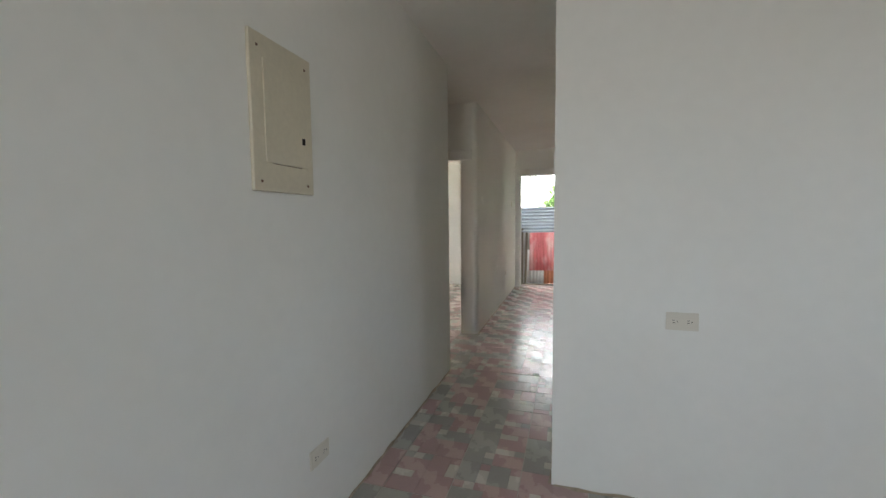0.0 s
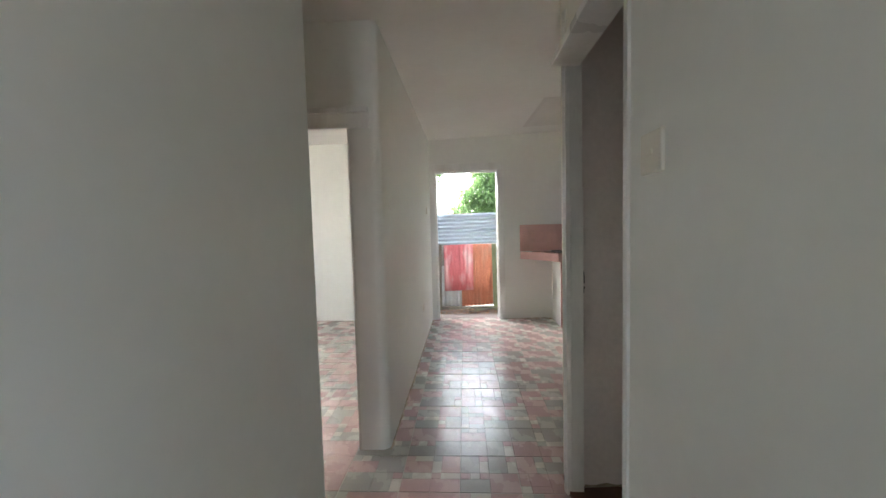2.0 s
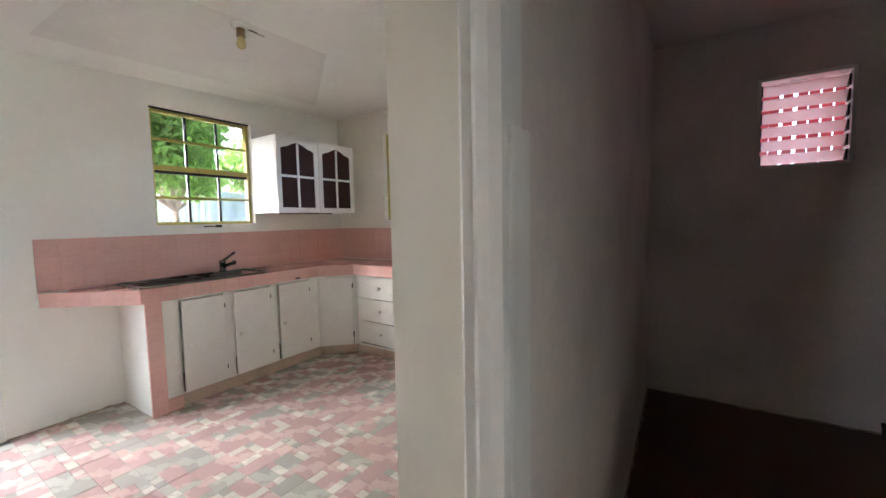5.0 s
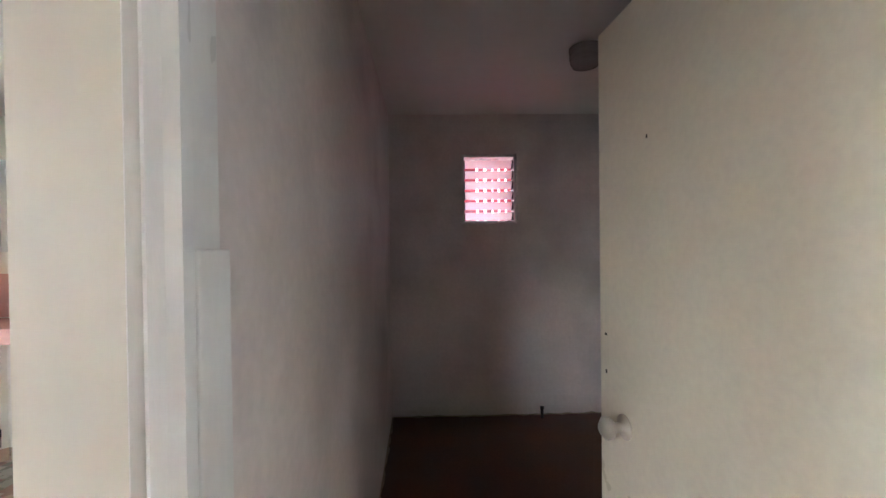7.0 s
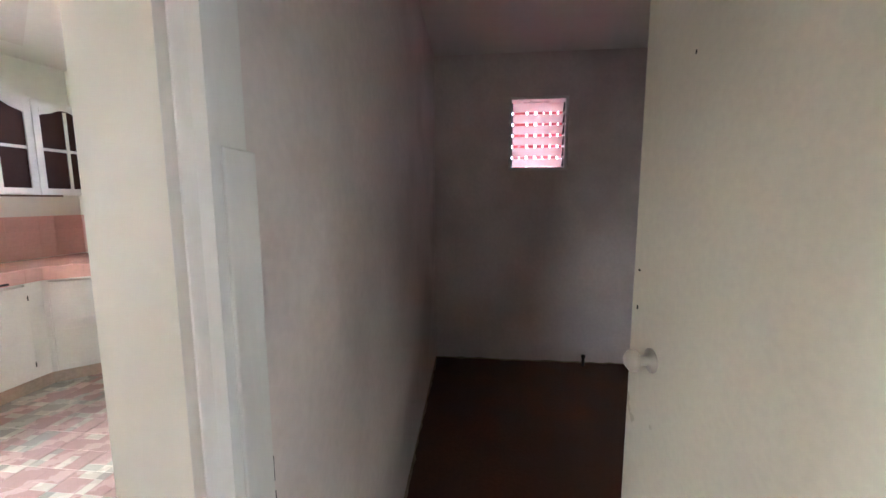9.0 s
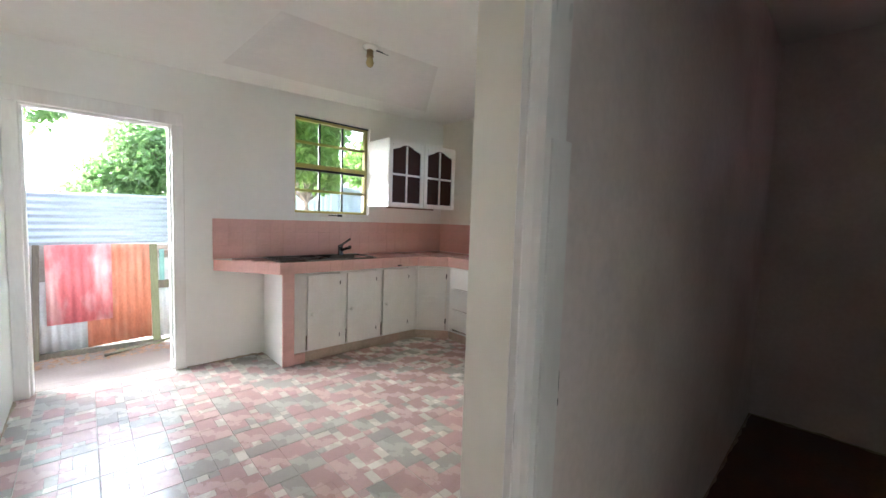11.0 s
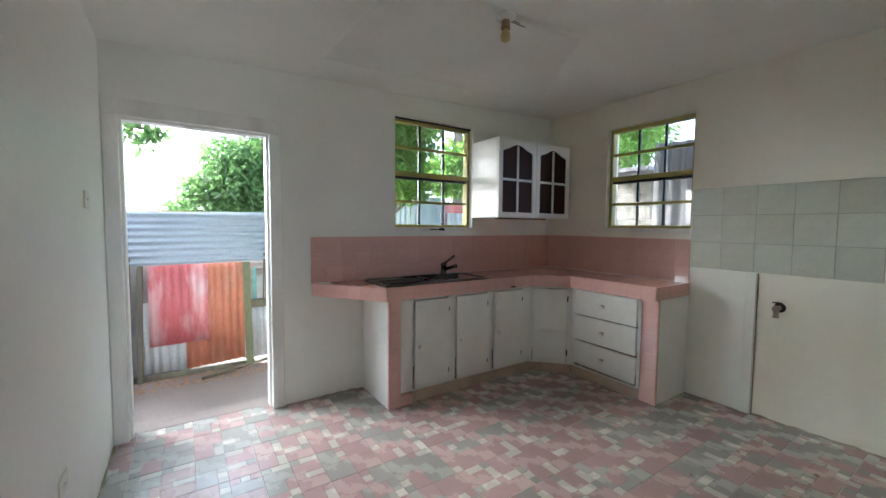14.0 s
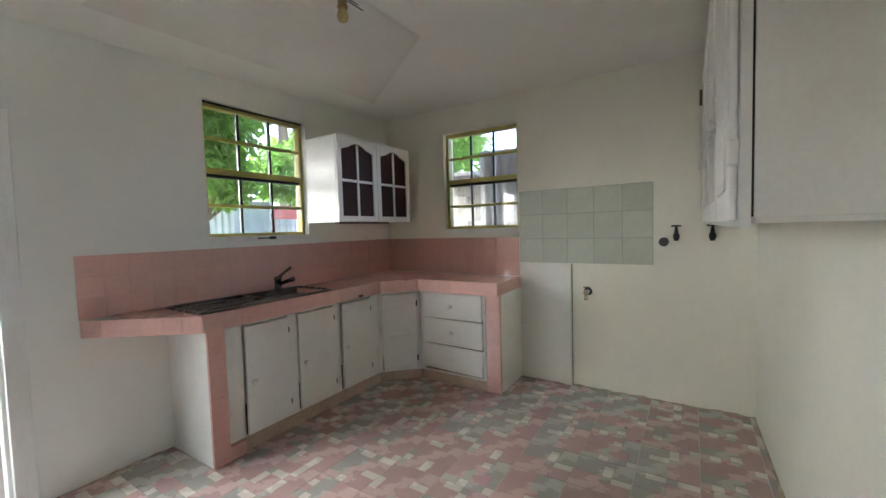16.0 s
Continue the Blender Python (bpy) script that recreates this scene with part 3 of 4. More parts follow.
def tile_field(parent, w, h, cols, rows, m, material, gap=0.0006, wave=0.0002, tilt=0.5):
    me = mesh_of(tile_mesh(w - gap, h - gap), "tile", material)
    for i in range(cols):
        for j in range(rows):
            ob = new("tile", me)
            ob.parent = parent
            ob.matrix_local = m @ pose(i * w, random.uniform(-wave, wave), j * h, random.uniform(-tilt, tilt), 0, random.uniform(-tilt, tilt))


# worktop: an L with a diagonal corner and a slanted free end
EDGE = [(1.425, BY - 0.004), (1.8, 7.385), (3.245, 7.385), (3.475, 7.15), (3.475, 6.395), (RX - 0.004, 6.415), (RX - 0.004, BY - 0.004)]
top = thing("worktop", "pink tiled L-shaped kitchen worktop with a slanted free end", "worktop", (0, 0, 0))
bm = bmesh.new()
prism(bm, EDGE, 0.802, 0.862)
part("slab", bm, PINK_GROUT, top)
part("pier", boxes((1.832, 1.93, 7.415, 7.43, 0.0, 0.802), (1.93, 2.03, 7.42, 7.442, 0.0, 0.085)), PINK_GROUT, top)
part("pier", boxes((3.545, 3.57, 6.408, 6.53, 0.0, 0.802)), PINK_GROUT, top)
part("tap_bracket", boxes((2.98, 3.03, 7.372, 7.378, 0.81, 0.825), bev=0.003), BLACK, top)
for k in range(5):
    (xa, ya), (xb, yb) = EDGE[k], EDGE[k + 1]
    length = math.hypot(xb - xa, yb - ya)
    n = max(1, round(length / 0.115))
    tile_field(top, length / n, 0.095, n, 1, pose(xa, ya, 0.8025, 0, 0, math.degrees(math.atan2(yb - ya, xb - xa))), PINK)
tile_field(top, 0.098, 0.133, 1, 6, pose(1.832, 7.414, 0.002), PINK)
tile_field(top, 0.098, 0.083, 1, 1, pose(1.931, 7.419, 0.001), PINK)
tile_field(top, 0.12, 0.133, 1, 6, pose(3.544, 6.53, 0.002, 0, 0, -90), PINK)
# tiles on the worktop's face, cut to its outline
bm = bmesh.new()
P = 0.1155
for i in range(24):
    for j in range(14):
        x0, y0 = 1.45 + i * P, BY - 0.007 - (j + 1) * P
        x1, y1 = min(x0 + P - 0.0012, RX - 0.006), y0 + P - 0.0012
        if x0 > RX - 0.03:
            continue
        front = 7.392 if x0 < 3.25 else (7.15 + (3.475 - x0) * 1.02 if x0 < 3.475 else 6.415)
        if x0 < 1.8:
            front = 7.392 + (1.82 - x0) * 1.37
        if y1 < front + 0.02 or (2.25 < x0 < 2.72 and 7.42 < y0 + 0.06 < 7.86):
            continue
        box(bm, x0, x1, max(y0, front), y1, 0.862, 0.8985)
part("top_tiles", bm, PINK, top)
tagged(top.children[-1], kind="stuff")

back = thing("backsplash", "glossy pink tiled backsplash along two walls", "tiles", (0, 0, 0))
part("bedding", boxes((1.42, RX - 0.0005, BY - 0.004, BY - 0.001, 0.9, 1.247), (RX - 0.004, RX - 0.001, 6.42, BY - 0.004, 0.9, 1.247)), PINK_GROUT, back)
tile_field(back, 2.594 / 22, 0.1155, 22, 3, pose(1.42, BY - 0.004, 0.9), PINK)
tile_field(back, 1.474 / 13, 0.1155, 13, 3, pose(RX - 0.004, BY - 0.006, 0.9, 0, 0, -90), PINK)

green = thing("wall_tiles", "pale green ceramic wall tiles in three rows", "tiles", (0, 0, 0))
part("bedding", boxes((RX - 0.004, RX - 0.001, 5.368, 6.414, 1.027, 1.645)), GREEN_GROUT, green)
tile_field(green, 1.046 / 5, 0.206, 5, 3, pose(RX - 0.004, 6.414, 1.027, 0, 0, -90), GREEN, 0.003, tilt=0.15)

# ---- sink ----
sink = thing("kitchen_sink", "dull stainless steel sink with drainer let into the worktop", "sink", (1.8, 7.41, 0.8985))
W, D = 0.97, 0.44


def round_loop(x0, x1, y0, y1, r, n=6):
    """Corner-rounded rectangle as a loop of (x, y)."""
    out = []
    for cx, cy, a0 in ((x1 - r, y1 - r, 0), (x0 + r, y1 - r, 90), (x0 + r, y0 + r, 180), (x1 - r, y0 + r, 270)):
        out += [(cx + r * math.cos(radians(a0 + 90 * k / n)), cy + r * math.sin(radians(a0 + 90 * k / n))) for k in range(n + 1)]
    return out


def ring(bm, outer, inner, z0, z1, lip=0.004):
    """A flat ring between two loops of equal count, its outer edge rolled down."""
    loops = [[bm.verts.new((x, y, z)) for x, y in pts] for pts, z in ((outer, z0), (outer, z1 - lip), ([(x + (0.5 * (a - x)) * 0.3, y + (0.5 * (b - y)) * 0.3) for (x, y), (a, b) in zip(outer, inner)], z1), (inner, z1), (inner, z0))]
    for a, b in zip(loops, loops[1:] + loops[:1]):
        for k in range(len(a)):
            j = (k + 1) % len(a)
            bm.faces.new((a[k], a[j], b[j], b[k]))
    return bm


part("rim", ring(bmesh.new(), round_loop(0, W, 0, D, 0.055), round_loop(0.022, W - 0.022, 0.022, D - 0.05, 0.04), 0, 0.014), STEEL, sink)
part("divider", boxes((0.46, 0.49, 0.024, D - 0.052, 0, 0.012), bev=0.003), STEEL, sink)
drainer = part("drainer", boxes((0.025, 0.46, 0.025, D - 0.05, 0.0005, 0.002)), STEEL, sink)
for k in range(8):
    part("rib", boxes((0.06, 0.44, 0.06 + 0.035 * k, 0.07 + 0.035 * k, 0.002, 0.006), bev=0.0015), STEEL, drainer)
part("bowl", boxes((0.49, W - 0.025, 0.025, D - 0.05, -0.036, -0.034), (0.49, 0.492, 0.025, D - 0.05, -0.034, 0), (W - 0.027, W - 0.025, 0.025, D - 0.05, -0.034, 0), (0.492, W - 0.027, 0.025, 0.027, -0.034, 0), (0.492, W - 0.027, D - 0.052, D - 0.05, -0.034, 0)), STEEL, sink)
tap = thing("kitchen_tap", "dull chrome mixer tap with a raised lever on the sink", "tap", (2.56, 7.805, 0.9045))
bm = bmesh.new()
lathe(bm, [(0.032, 0), (0.032, 0.008), (0.026, 0.014), (0.025, 0.075), (0.028, 0.08), (0.026, 0.098), (0.014, 0.106)], Matrix(), 20)
part("tap_body", bm, CHROME, tap)
bm = bmesh.new()
lathe(bm, [(0.015, 0), (0.014, 0.14), (0.018, 0.145), (0.018, 0.165)], pose(0, 0, 0.045, 74, 0, 8), 14)
part("spout", bm, CHROME, tap)
bm = bmesh.new()
lathe(bm, [(0.012, 0), (0.012, 0.03), (0.009, 0.05), (0.012, 0.12), (0.006, 0.128)], pose(0, 0, 0.095, 0, 55, -15), 12)
part("lever", bm, CHROME, tap)

# ---- wall cabinets ----
def arched_door(parent, u0, u1, z0, z1, d):
    """A framed door with an arched top rail and four dark panes, face at y = d."""
    t, st = 0.02, 0.048
    door_part = part("cabinet_door", boxes((u0, u0 + st, d, d + t, z0, z1), (u1 - st, u1, d, d + t, z0, z1), (u0 + st, u1 - st, d, d + t, z0, z0 + st), bev=0.002), CAB, parent)
    bm = bmesh.new()
    a, b, n = u0 + st, u1 - st, 14
    edge = []
    for k in range(n + 1):
        s = k / n
        rise = 0.02 * math.sin(math.pi * min(1, s / 0.18) / 2) if s < 0.18 else (0.02 * math.sin(math.pi * min(1, (1 - s) / 0.18) / 2) if s > 0.82 else 0.02 + 0.045 * math.sin(math.pi * (s - 0.18) / 0.64))
        edge.append((a + (b - a) * s, z1 - 0.115 + rise))
    for y in (d, d + t):
        lower = [bm.verts.new((u, y, z)) for u, z in edge]
        upper = [bm.verts.new((u, y, z1)) for u, z in edge]
        for k in range(n):
            bm.faces.new((lower[k], lower[k + 1], upper[k + 1], upper[k]))
    bm.verts.ensure_lookup_table()
    for k in range(n):
        bm.faces.new([bm.verts[i] for i in (k, k + 1, 2 * (n + 1) + k + 1, 2 * (n + 1) + k)])
    part("top_rail", bm, CAB, door_part)
    m, zm = (a + b) / 2, z0 + st + (z1 - 0.07 - z0 - st) * 0.5
    part("glazing_bar", boxes((m - 0.011, m + 0.011, d + 0.002, d + t, z0 + st, z1 - 0.06), (a, m - 0.011, d + 0.003, d + t, zm - 0.011, zm + 0.011), (m + 0.011, b, d + 0.003, d + t, zm - 0.011, zm + 0.011), bev=0.002), CAB, door_part)
    for ua, ub, za, zb in ((a, m, z0 + st, zm), (m, b, z0 + st, zm), (a, m, zm, z1 - 0.05), (m, b, zm, z1 - 0.05)):
        part("pane", boxes((ua, ub, d + 0.011, d + 0.014, za, zb)), DARKGLASS, door_part, "dark glass")
    return door_part


cabinet = thing("wall_cabinet", "white wall cabinet with two arched glazed doors", "cabinet", (0, 0, 0))
part("body", boxes((2.945, 2.965, 7.545, BY - 0.001, 1.42, 2.125), (3.865, 3.885, 7.545, BY - 0.001, 1.42, 2.125), (2.965, 3.865, 7.545, BY - 0.001, 1.42, 1.44), (2.965, 3.865, 7.545, BY - 0.001, 2.105, 2.125), (2.965, 3.865, BY - 0.02, BY - 0.001, 1.44, 2.105), bev=0.002), CAB, cabinet)
part("bottom_batten", boxes((2.97, 3.6, 7.56, 7.6, 1.405, 1.419)), BROWNWOOD, cabinet)
for u0, u1, side in ((2.945, 3.412, 0), (3.418, 3.885, 1)):
    dp = arched_door(cabinet, u0, u1, 1.42, 2.125, 7.522)
    for z in (1.52, 2.03):
        u = u0 if side == 0 else u1 - 0.012
        part("hinge", boxes((u, u + 0.012, 7.514, 7.522, z - 0.025, z + 0.025), bev=0.002), CAB, dp)

long_cab = thing("long_wall_cabinet", "long white wall cabinet with raised-panel doors reaching the ceiling", "cabinet", (1.87, 5.03, 0), turn=0.4)
CW, CZ0, CZ1 = 2.12, 1.325, 2.43
part("body", boxes((0, CW, -0.36, -0.026, CZ0 + 0.018, CZ1), bev=0.003), CAB, long_cab)
# solid dark strip that paints the shade in the gap behind the doors
part("door_gap", boxes((0.004, CW, -0.026, -0.0211, CZ0 + 0.022, CZ1 - 0.03)), DARK, long_cab)
part("bottom_rail", boxes((0.004, 0.2, -0.3, -0.03, CZ0 + 0.006, CZ0 + 0.018)), CAB, long_cab)
part("batten", boxes((0.02, 0.05, -0.36, -0.29, CZ0 - 0.004, CZ0 + 0.018)), BROWNWOOD, long_cab)
part("face_frame", wall_mesh("y", -0.021, 0.0, 0.0, CW, CZ0 - 0.004, CZ1 - 0.012, [(k * CW / 4 + 0.06, (k + 1) * CW / 4 - 0.06, CZ0 + 0.06, CZ1 - 0.1) for k in range(4)]), CAB, long_cab)
for k in range(4):
    a = k * CW / 4 + 0.034
    b = (k + 1) * CW / 4 - 0.034
    dp = part("cabinet_door", boxes((a, b, 0.002, 0.02, CZ0 + 0.012, CZ1 - 0.06), (a + 0.06, b - 0.06, 0.02, 0.026, CZ0 + 0.09, CZ1 - 0.14), bev=0.006), CAB, long_cab)
    knob_at(dp, pose(b - 0.03 if k % 2 == 0 else a + 0.03, 0.02, 1.66, -90, 0, 0))
    for z in (1.5, 2.0):
        u = a - 0.026 if k % 2 == 0 else b - 0.012
        part("hinge", boxes((u, u + 0.038, 0.001, 0.024, z - 0.03, z + 0.03), bev=0.004), CAB, dp)

# ---- fixtures on the kitchen's side wall ----
board = thing("wall_board", "white painted board with a batten fixed to the wall beside the worktop", "board", (0, 0, 0))
part("sheet", boxes((RX - 0.012, RX - 0.0005, 5.966, 6.41, 0.0, 1.026), bev=0.003), PAINT, board)
part("batten", boxes((RX - 0.03, RX - 0.0125, 5.968, 6.03, 0.0, 1.024), bev=0.004), PAINT, board)
part("batten_edge", boxes((RX - 0.014, RX - 0.0005, 5.961, 5.9655, 0.0, 1.02)), EDGEWOOD, board, "bare brown edge of the board")
tap = thing("bib_tap", "old bib tap with a dark flange on the white wall", "tap", (RX, 5.836, 0.8))
bm = bmesh.new()
lathe(bm, [(0.034, 0), (0.031, 0.008), (0.016, 0.014)], pose(0, 0, 0, 0, -90, 0), 18)
part("flange", bm, BLACK, tap)
bm = bmesh.new()
lathe(bm, [(0.015, 0.0), (0.015, 0.05), (0.021, 0.056), (0.021, 0.075), (0.014, 0.08)], pose(-0.01, 0, 0, 0, -90, 0), 14)
lathe(bm, [(0.015, 0.0), (0.015, -0.045), (0.018, -0.05), (0.018, -0.06)], pose(-0.072, 0, 0), 14)
part("spout", bm, mat("tarnished_tap", (0.3, 0.26, 0.21), 0.4, metal=0.7), tap, "tarnished brass spout")
bm = bmesh.new()
lathe(bm, [(0.008, 0.0), (0.008, 0.03), (0.004, 0.034)], pose(-0.055, 0, 0.012), 12)
box(bm, -0.062, -0.048, -0.026, 0.026, 0.034, 0.044, 0.003)
part("handle", bm, BLACK, tap)
bm = bmesh.new()
lathe(bm, [(0.032, 0), (0.032, 0.06), (0.025, 0.06), (0.022, 0.03)], pose(RX, 5.298, 1.2, 0, -90, 0), 20)
solo("waste_pipe", bm, mat("dark_pipe", (0.1, 0.095, 0.09), 0.5), "open dark pipe end in the wall", "pipe")
for y, z in ((5.22, 1.262), (5.006, 1.262)):
    v = thing("stop_valve", "dark metal stop valve with a T handle on the wall", "valve", (RX, y, z), group="stop valves")
    bm = bmesh.new()
    lathe(bm, [(0.014, -0.055), (0.014, -0.045), (0.02, -0.04), (0.022, -0.015), (0.014, 0.0), (0.01, 0.035), (0.006, 0.05)], pose(-0.035, 0, 0), 14)
    lathe(bm, [(0.01, 0), (0.01, 0.03)], pose(0, 0, -0.025, 0, -90, 0), 10)
    part("valve_body", bm, BLACK, v)
    part("handle", boxes((-0.042, -0.028, -0.032, 0.032, 0.046, 0.058), bev=0.003), BLACK, v)
solo("wall_block", boxes((RX - 0.02, RX - 0.0005, 5.045, 5.085, 2.14, 2.245), bev=0.003), BROWNWOOD, "small brown wooden block high on the wall", "block")

# ---- bulb holder on the kitchen ceiling ----
bz = ceil_z(2.066)
lamp = thing("ceiling_bulb", "bare yellowed bulb in an old brass holder on the ceiling", "lamp", (2.066, 6.495, bz))
bm = bmesh.new()
lathe(bm, [(0.05, 0.0), (0.05, -0.012), (0.04, -0.02), (0.024, -0.026)], Matrix(), 24)
part("ceiling_rose", bm, PORCELAIN, lamp)
bm = bmesh.new()
lathe(bm, [(0.022, -0.024), (0.022, -0.06), (0.025, -0.062), (0.025, -0.068), (0.02, -0.07)], Matrix(), 20)
part("holder", bm, mat("brown_holder", (0.3, 0.2, 0.1), 0.4, metal=0.4), lamp)
bm = bmesh.new()
lathe(bm, [(0.014, -0.068), (0.02, -0.085), (0.026, -0.105), (0.022, -0.125), (0.008, -0.135)], Matrix(), 20)
part("bulb", bm, BULB, lamp)
part("wire", boxes((0.03, 0.1, -0.003, 0.001, -0.012, -0.009), (0.05, 0.16, 0.02, 0.024, -0.006, -0.003)), BLACK, lamp)
# the sagging filled board round the bulb
bm = bmesh.new()
pts = [(1.41, 7.53), (1.45, 6.43), (2.65, 6.46), (3.45, 7.56)]
low = [bm.verts.new((x + (2.24 - x) * 0.06, y + (7.0 - y) * 0.06, ceil_z(x + (2.24 - x) * 0.06) - 0.004)) for x, y in pts]
up = [bm.verts.new((x, y, ceil_z(x) + 0.0005)) for x, y in pts]
bm.faces.new(low)
for k in range(4):
    j = (k + 1) % 4
    bm.faces.new((low[k], low[j], up[j], up[k]))
solo("ceiling_patch", bm, CEIL_PATCH, "duller filled patch of ceiling board round the bulb", "ceiling", kind="structure")

# ---- electrical fittings ----
panel = thing("breaker_panel", "cream painted breaker panel cover on the hall wall", "panel", (LX, 1.835, 1.3))
part("cover", boxes((0, 0.012, 0, 0.283, 0, 0.47), bev=0.003), CREAM, panel)
part("panel_door", boxes((0.012, 0.016, 0.05, 0.25, 0.09, 0.4), bev=0.0015), CREAM, panel)
part("latch", boxes((0.016, 0.018, 0.222, 0.236, 0.17, 0.192)), DARK, panel)
part("door_gap", boxes((0.0121, 0.0126, 0.08, 0.22, 0.0878, 0.0895)), BROWNWOOD, panel)
for y, z in ((0.03, 0.03), (0.25, 0.03), (0.03, 0.43), (0.25, 0.43)):
    part("screw", boxes((0.012, 0.0145, y - 0.004, y + 0.004, z - 0.004, z + 0.004), bev=0.001), BROWNWOOD, panel)


def socket(at, turn, label="ivory double wall socket, slightly grubby", double=True, name="wall_socket", category="socket"):
    s = thing(name, label, category, at, turn=turn)
    part("face_plate", boxes((-0.058, 0.058, -0.006, 0, -0.036, 0.036), bev=0.002), PLASTIC, s)
    for u in ((-0.026, 0.026) if double else (0,)):
        part("outlet", boxes((u - 0.017, u + 0.017, -0.0085, -0.006, -0.016, 0.016), bev=0.001), PLASTIC, s)
        part("slot", boxes((u - 0.009, u - 0.001, -0.0092, -0.0085, 0.004, 0.006), (u - 0.009, u - 0.001, -0.0092, -0.0085, -0.006, -0.004), (u + 0.006, u + 0.01, -0.0092, -0.0085, -0.002, 0.002)), DARK, s)
    return s


socket((1.578, 2.655, 0.79), 0)
socket((LX, 2.11, 0.32), 90)
socket((LX, 6.77, 0.405), 90, "small grubby wall socket on the white wall", False)


def switch(at, turn, label):
    s = thing("light_switch", label, "switch", at, turn=turn)
    part("face_plate", boxes((-0.045, 0.045, -0.01, 0, -0.042, 0.042), bev=0.004), PLASTIC, s)
    part("rocker", boxes((-0.012, 0.012, -0.014, -0.01, -0.006, 0.006), bev=0.002), PLASTIC, s)
    return s


switch((HX, 3.515, 1.415), -90, "ivory light switch on the hall wall")
switch((LX, 7.388, 1.45), 90, "small light switch beside the back door")
solo("blank_plate", boxes((LX, LX + 0.004, 5.1, 5.15, 1.37, 1.45), bev=0.0015), PAINT, "painted-over blank plate on the hall wall", "plate")

# ---- the yard ----
GZ = -0.33
solo("ground", boxes((-400, 400, 8.05, 600, GZ - 0.5, GZ), (-400, 400, -400, -2.2, GZ - 0.5, GZ), (-400, -3.0, -2.2, 8.05, GZ - 0.5, GZ), (4.2, 400, -2.2, 8.05, GZ - 0.5, GZ)), EARTH, "trodden concrete and earth yard", "ground", kind="structure")
FY = 10.0
fence = thing("tin_fence", "patchwork fence of corrugated sheets in grey, red and rust", "fence", (0, 0, 0))
bm = bmesh.new()
corrugated(bm, -0.6, 2.4, 0.885, 1.455, FY - 0.06, 0.072, 0.02, "u", 0.012)
part("top_sheet", bm, ZINC_BLUE, fence, "blue-grey sheet laid sideways")
part("top_batten", boxes((-0.6, 2.4, FY - 0.05, FY, 1.44, 1.47)), RUST, fence)
bm = bmesh.new()
corrugated(bm, 0.62, 1.2, -0.27, 0.9, FY, 0.076, 0.01, "z", 0.06)
part("sheet", bm, RUST, fence, "rust red sheet")
bm = bmesh.new()
corrugated(bm, 0.3, 0.84, 0.03, 0.9, FY - 0.025, 0.076, 0.008, "z", 0.02)
part("sheet", bm, RED, fence, "faded red sheet")
bm = bmesh.new()
corrugated(bm, 0.22, 0.66, -0.3, 0.5, FY + 0.015, 0.076, 0.01, "z", 0.05)
part("sheet", bm, ZINC, fence, "grey sheet")
bm = bmesh.new()
corrugated(bm, 1.2, 2.4, -0.26, 0.41, FY + 0.02, 0.076, 0.012, "z", 0.02)
part("sheet", bm, ZINC, fence, "grey sheet")
part("sheet", boxes((1.2, 2.4, FY + 0.03, FY + 0.033, 0.4, 0.72)), ZINC, fence, "flat pale sheet")
bm = bmesh.new()
corrugated(bm, 1.2, 2.4, 0.7, 0.93, FY + 0.06, 0.072, 0.016, "u", 0.01)
part("sheet", bm, SHEDTIN, fence, "dark grey sheet")
for k in range(7):
    part("board", boxes((-0.42 + k * 0.11, -0.315 + k * 0.11, FY + 0.03, FY + 0.045, GZ, 0.92), bev=0.003), SHEDTIN, fence)
for x, lean in ((1.4, 1.5), (1.43, -0.5)):
    p = part("stick", boxes((-0.008, 0.008, -0.008, 0.008, 0.0, 0.62), bev=0.003), OLDWOOD, fence)
    p.matrix_local = pose(x, FY - 0.05, 0.38, 0, lean, 0)
bm = bmesh.new()
corrugated(bm, -2.4, 0.1, -0.32, 1.3, FY + 0.05, 0.09, 0.012)
part("sheet", bm, ZINC, fence)
for x, w, z1, mt in ((0.21, 0.05, 0.9, OLDWOOD), (0.12, 0.07, 1.0, OLDWOOD), (1.245, 0.075, 0.9, MOSSWOOD), (1.9, 0.06, 1.0, OLDWOOD), (0.03, 0.06, 0.7, OLDWOOD)):
    p = part("post", boxes((-w / 2, w / 2, -0.05, -0.012, 0, z1 - GZ + 0.06), bev=0.006), mt, fence)
    p.matrix_local = pose(x, FY - 0.02, GZ - 0.06, 0, random.uniform(-1.5, 1.5), 0)
part("rail", boxes((1.27, 2.4, FY - 0.04, FY, 0.355, 0.45), bev=0.004), OLDWOOD, fence)
part("rail", boxes((0.1, 1.25, FY + 0.04, FY + 0.08, 0.3, 0.38)), OLDWOOD, fence)
part("scrap_strip", boxes((1.285, 1.335, FY - 0.03, FY - 0.02, 0.44, 0.83), bev=0.002), mat("teal_paint", (0.2, 0.4, 0.38), 0.6, vary=0.2), fence)
part("base_board", boxes((0.15, 1.3, FY - 0.03, FY + 0.02, GZ - 0.02, GZ + 0.06), bev=0.005), OLDWOOD, fence)
solo("gate_post", boxes((-0.12, 0.14, 9.42, 9.56, GZ - 0.1, 1.62), bev=0.01), OUTER, "pale concrete post beside the tin fence", "post")
bm = bmesh.new()
lathe(bm, [(0.018, 0), (0.016, 0.9), (0.01, 1.3)], pose(0.75, 9.72, GZ + 0.02, 0, 86, 14), 10)
solo("fallen_stick", bm, OLDWOOD, "dark stick lying along the foot of the fence", "stick")


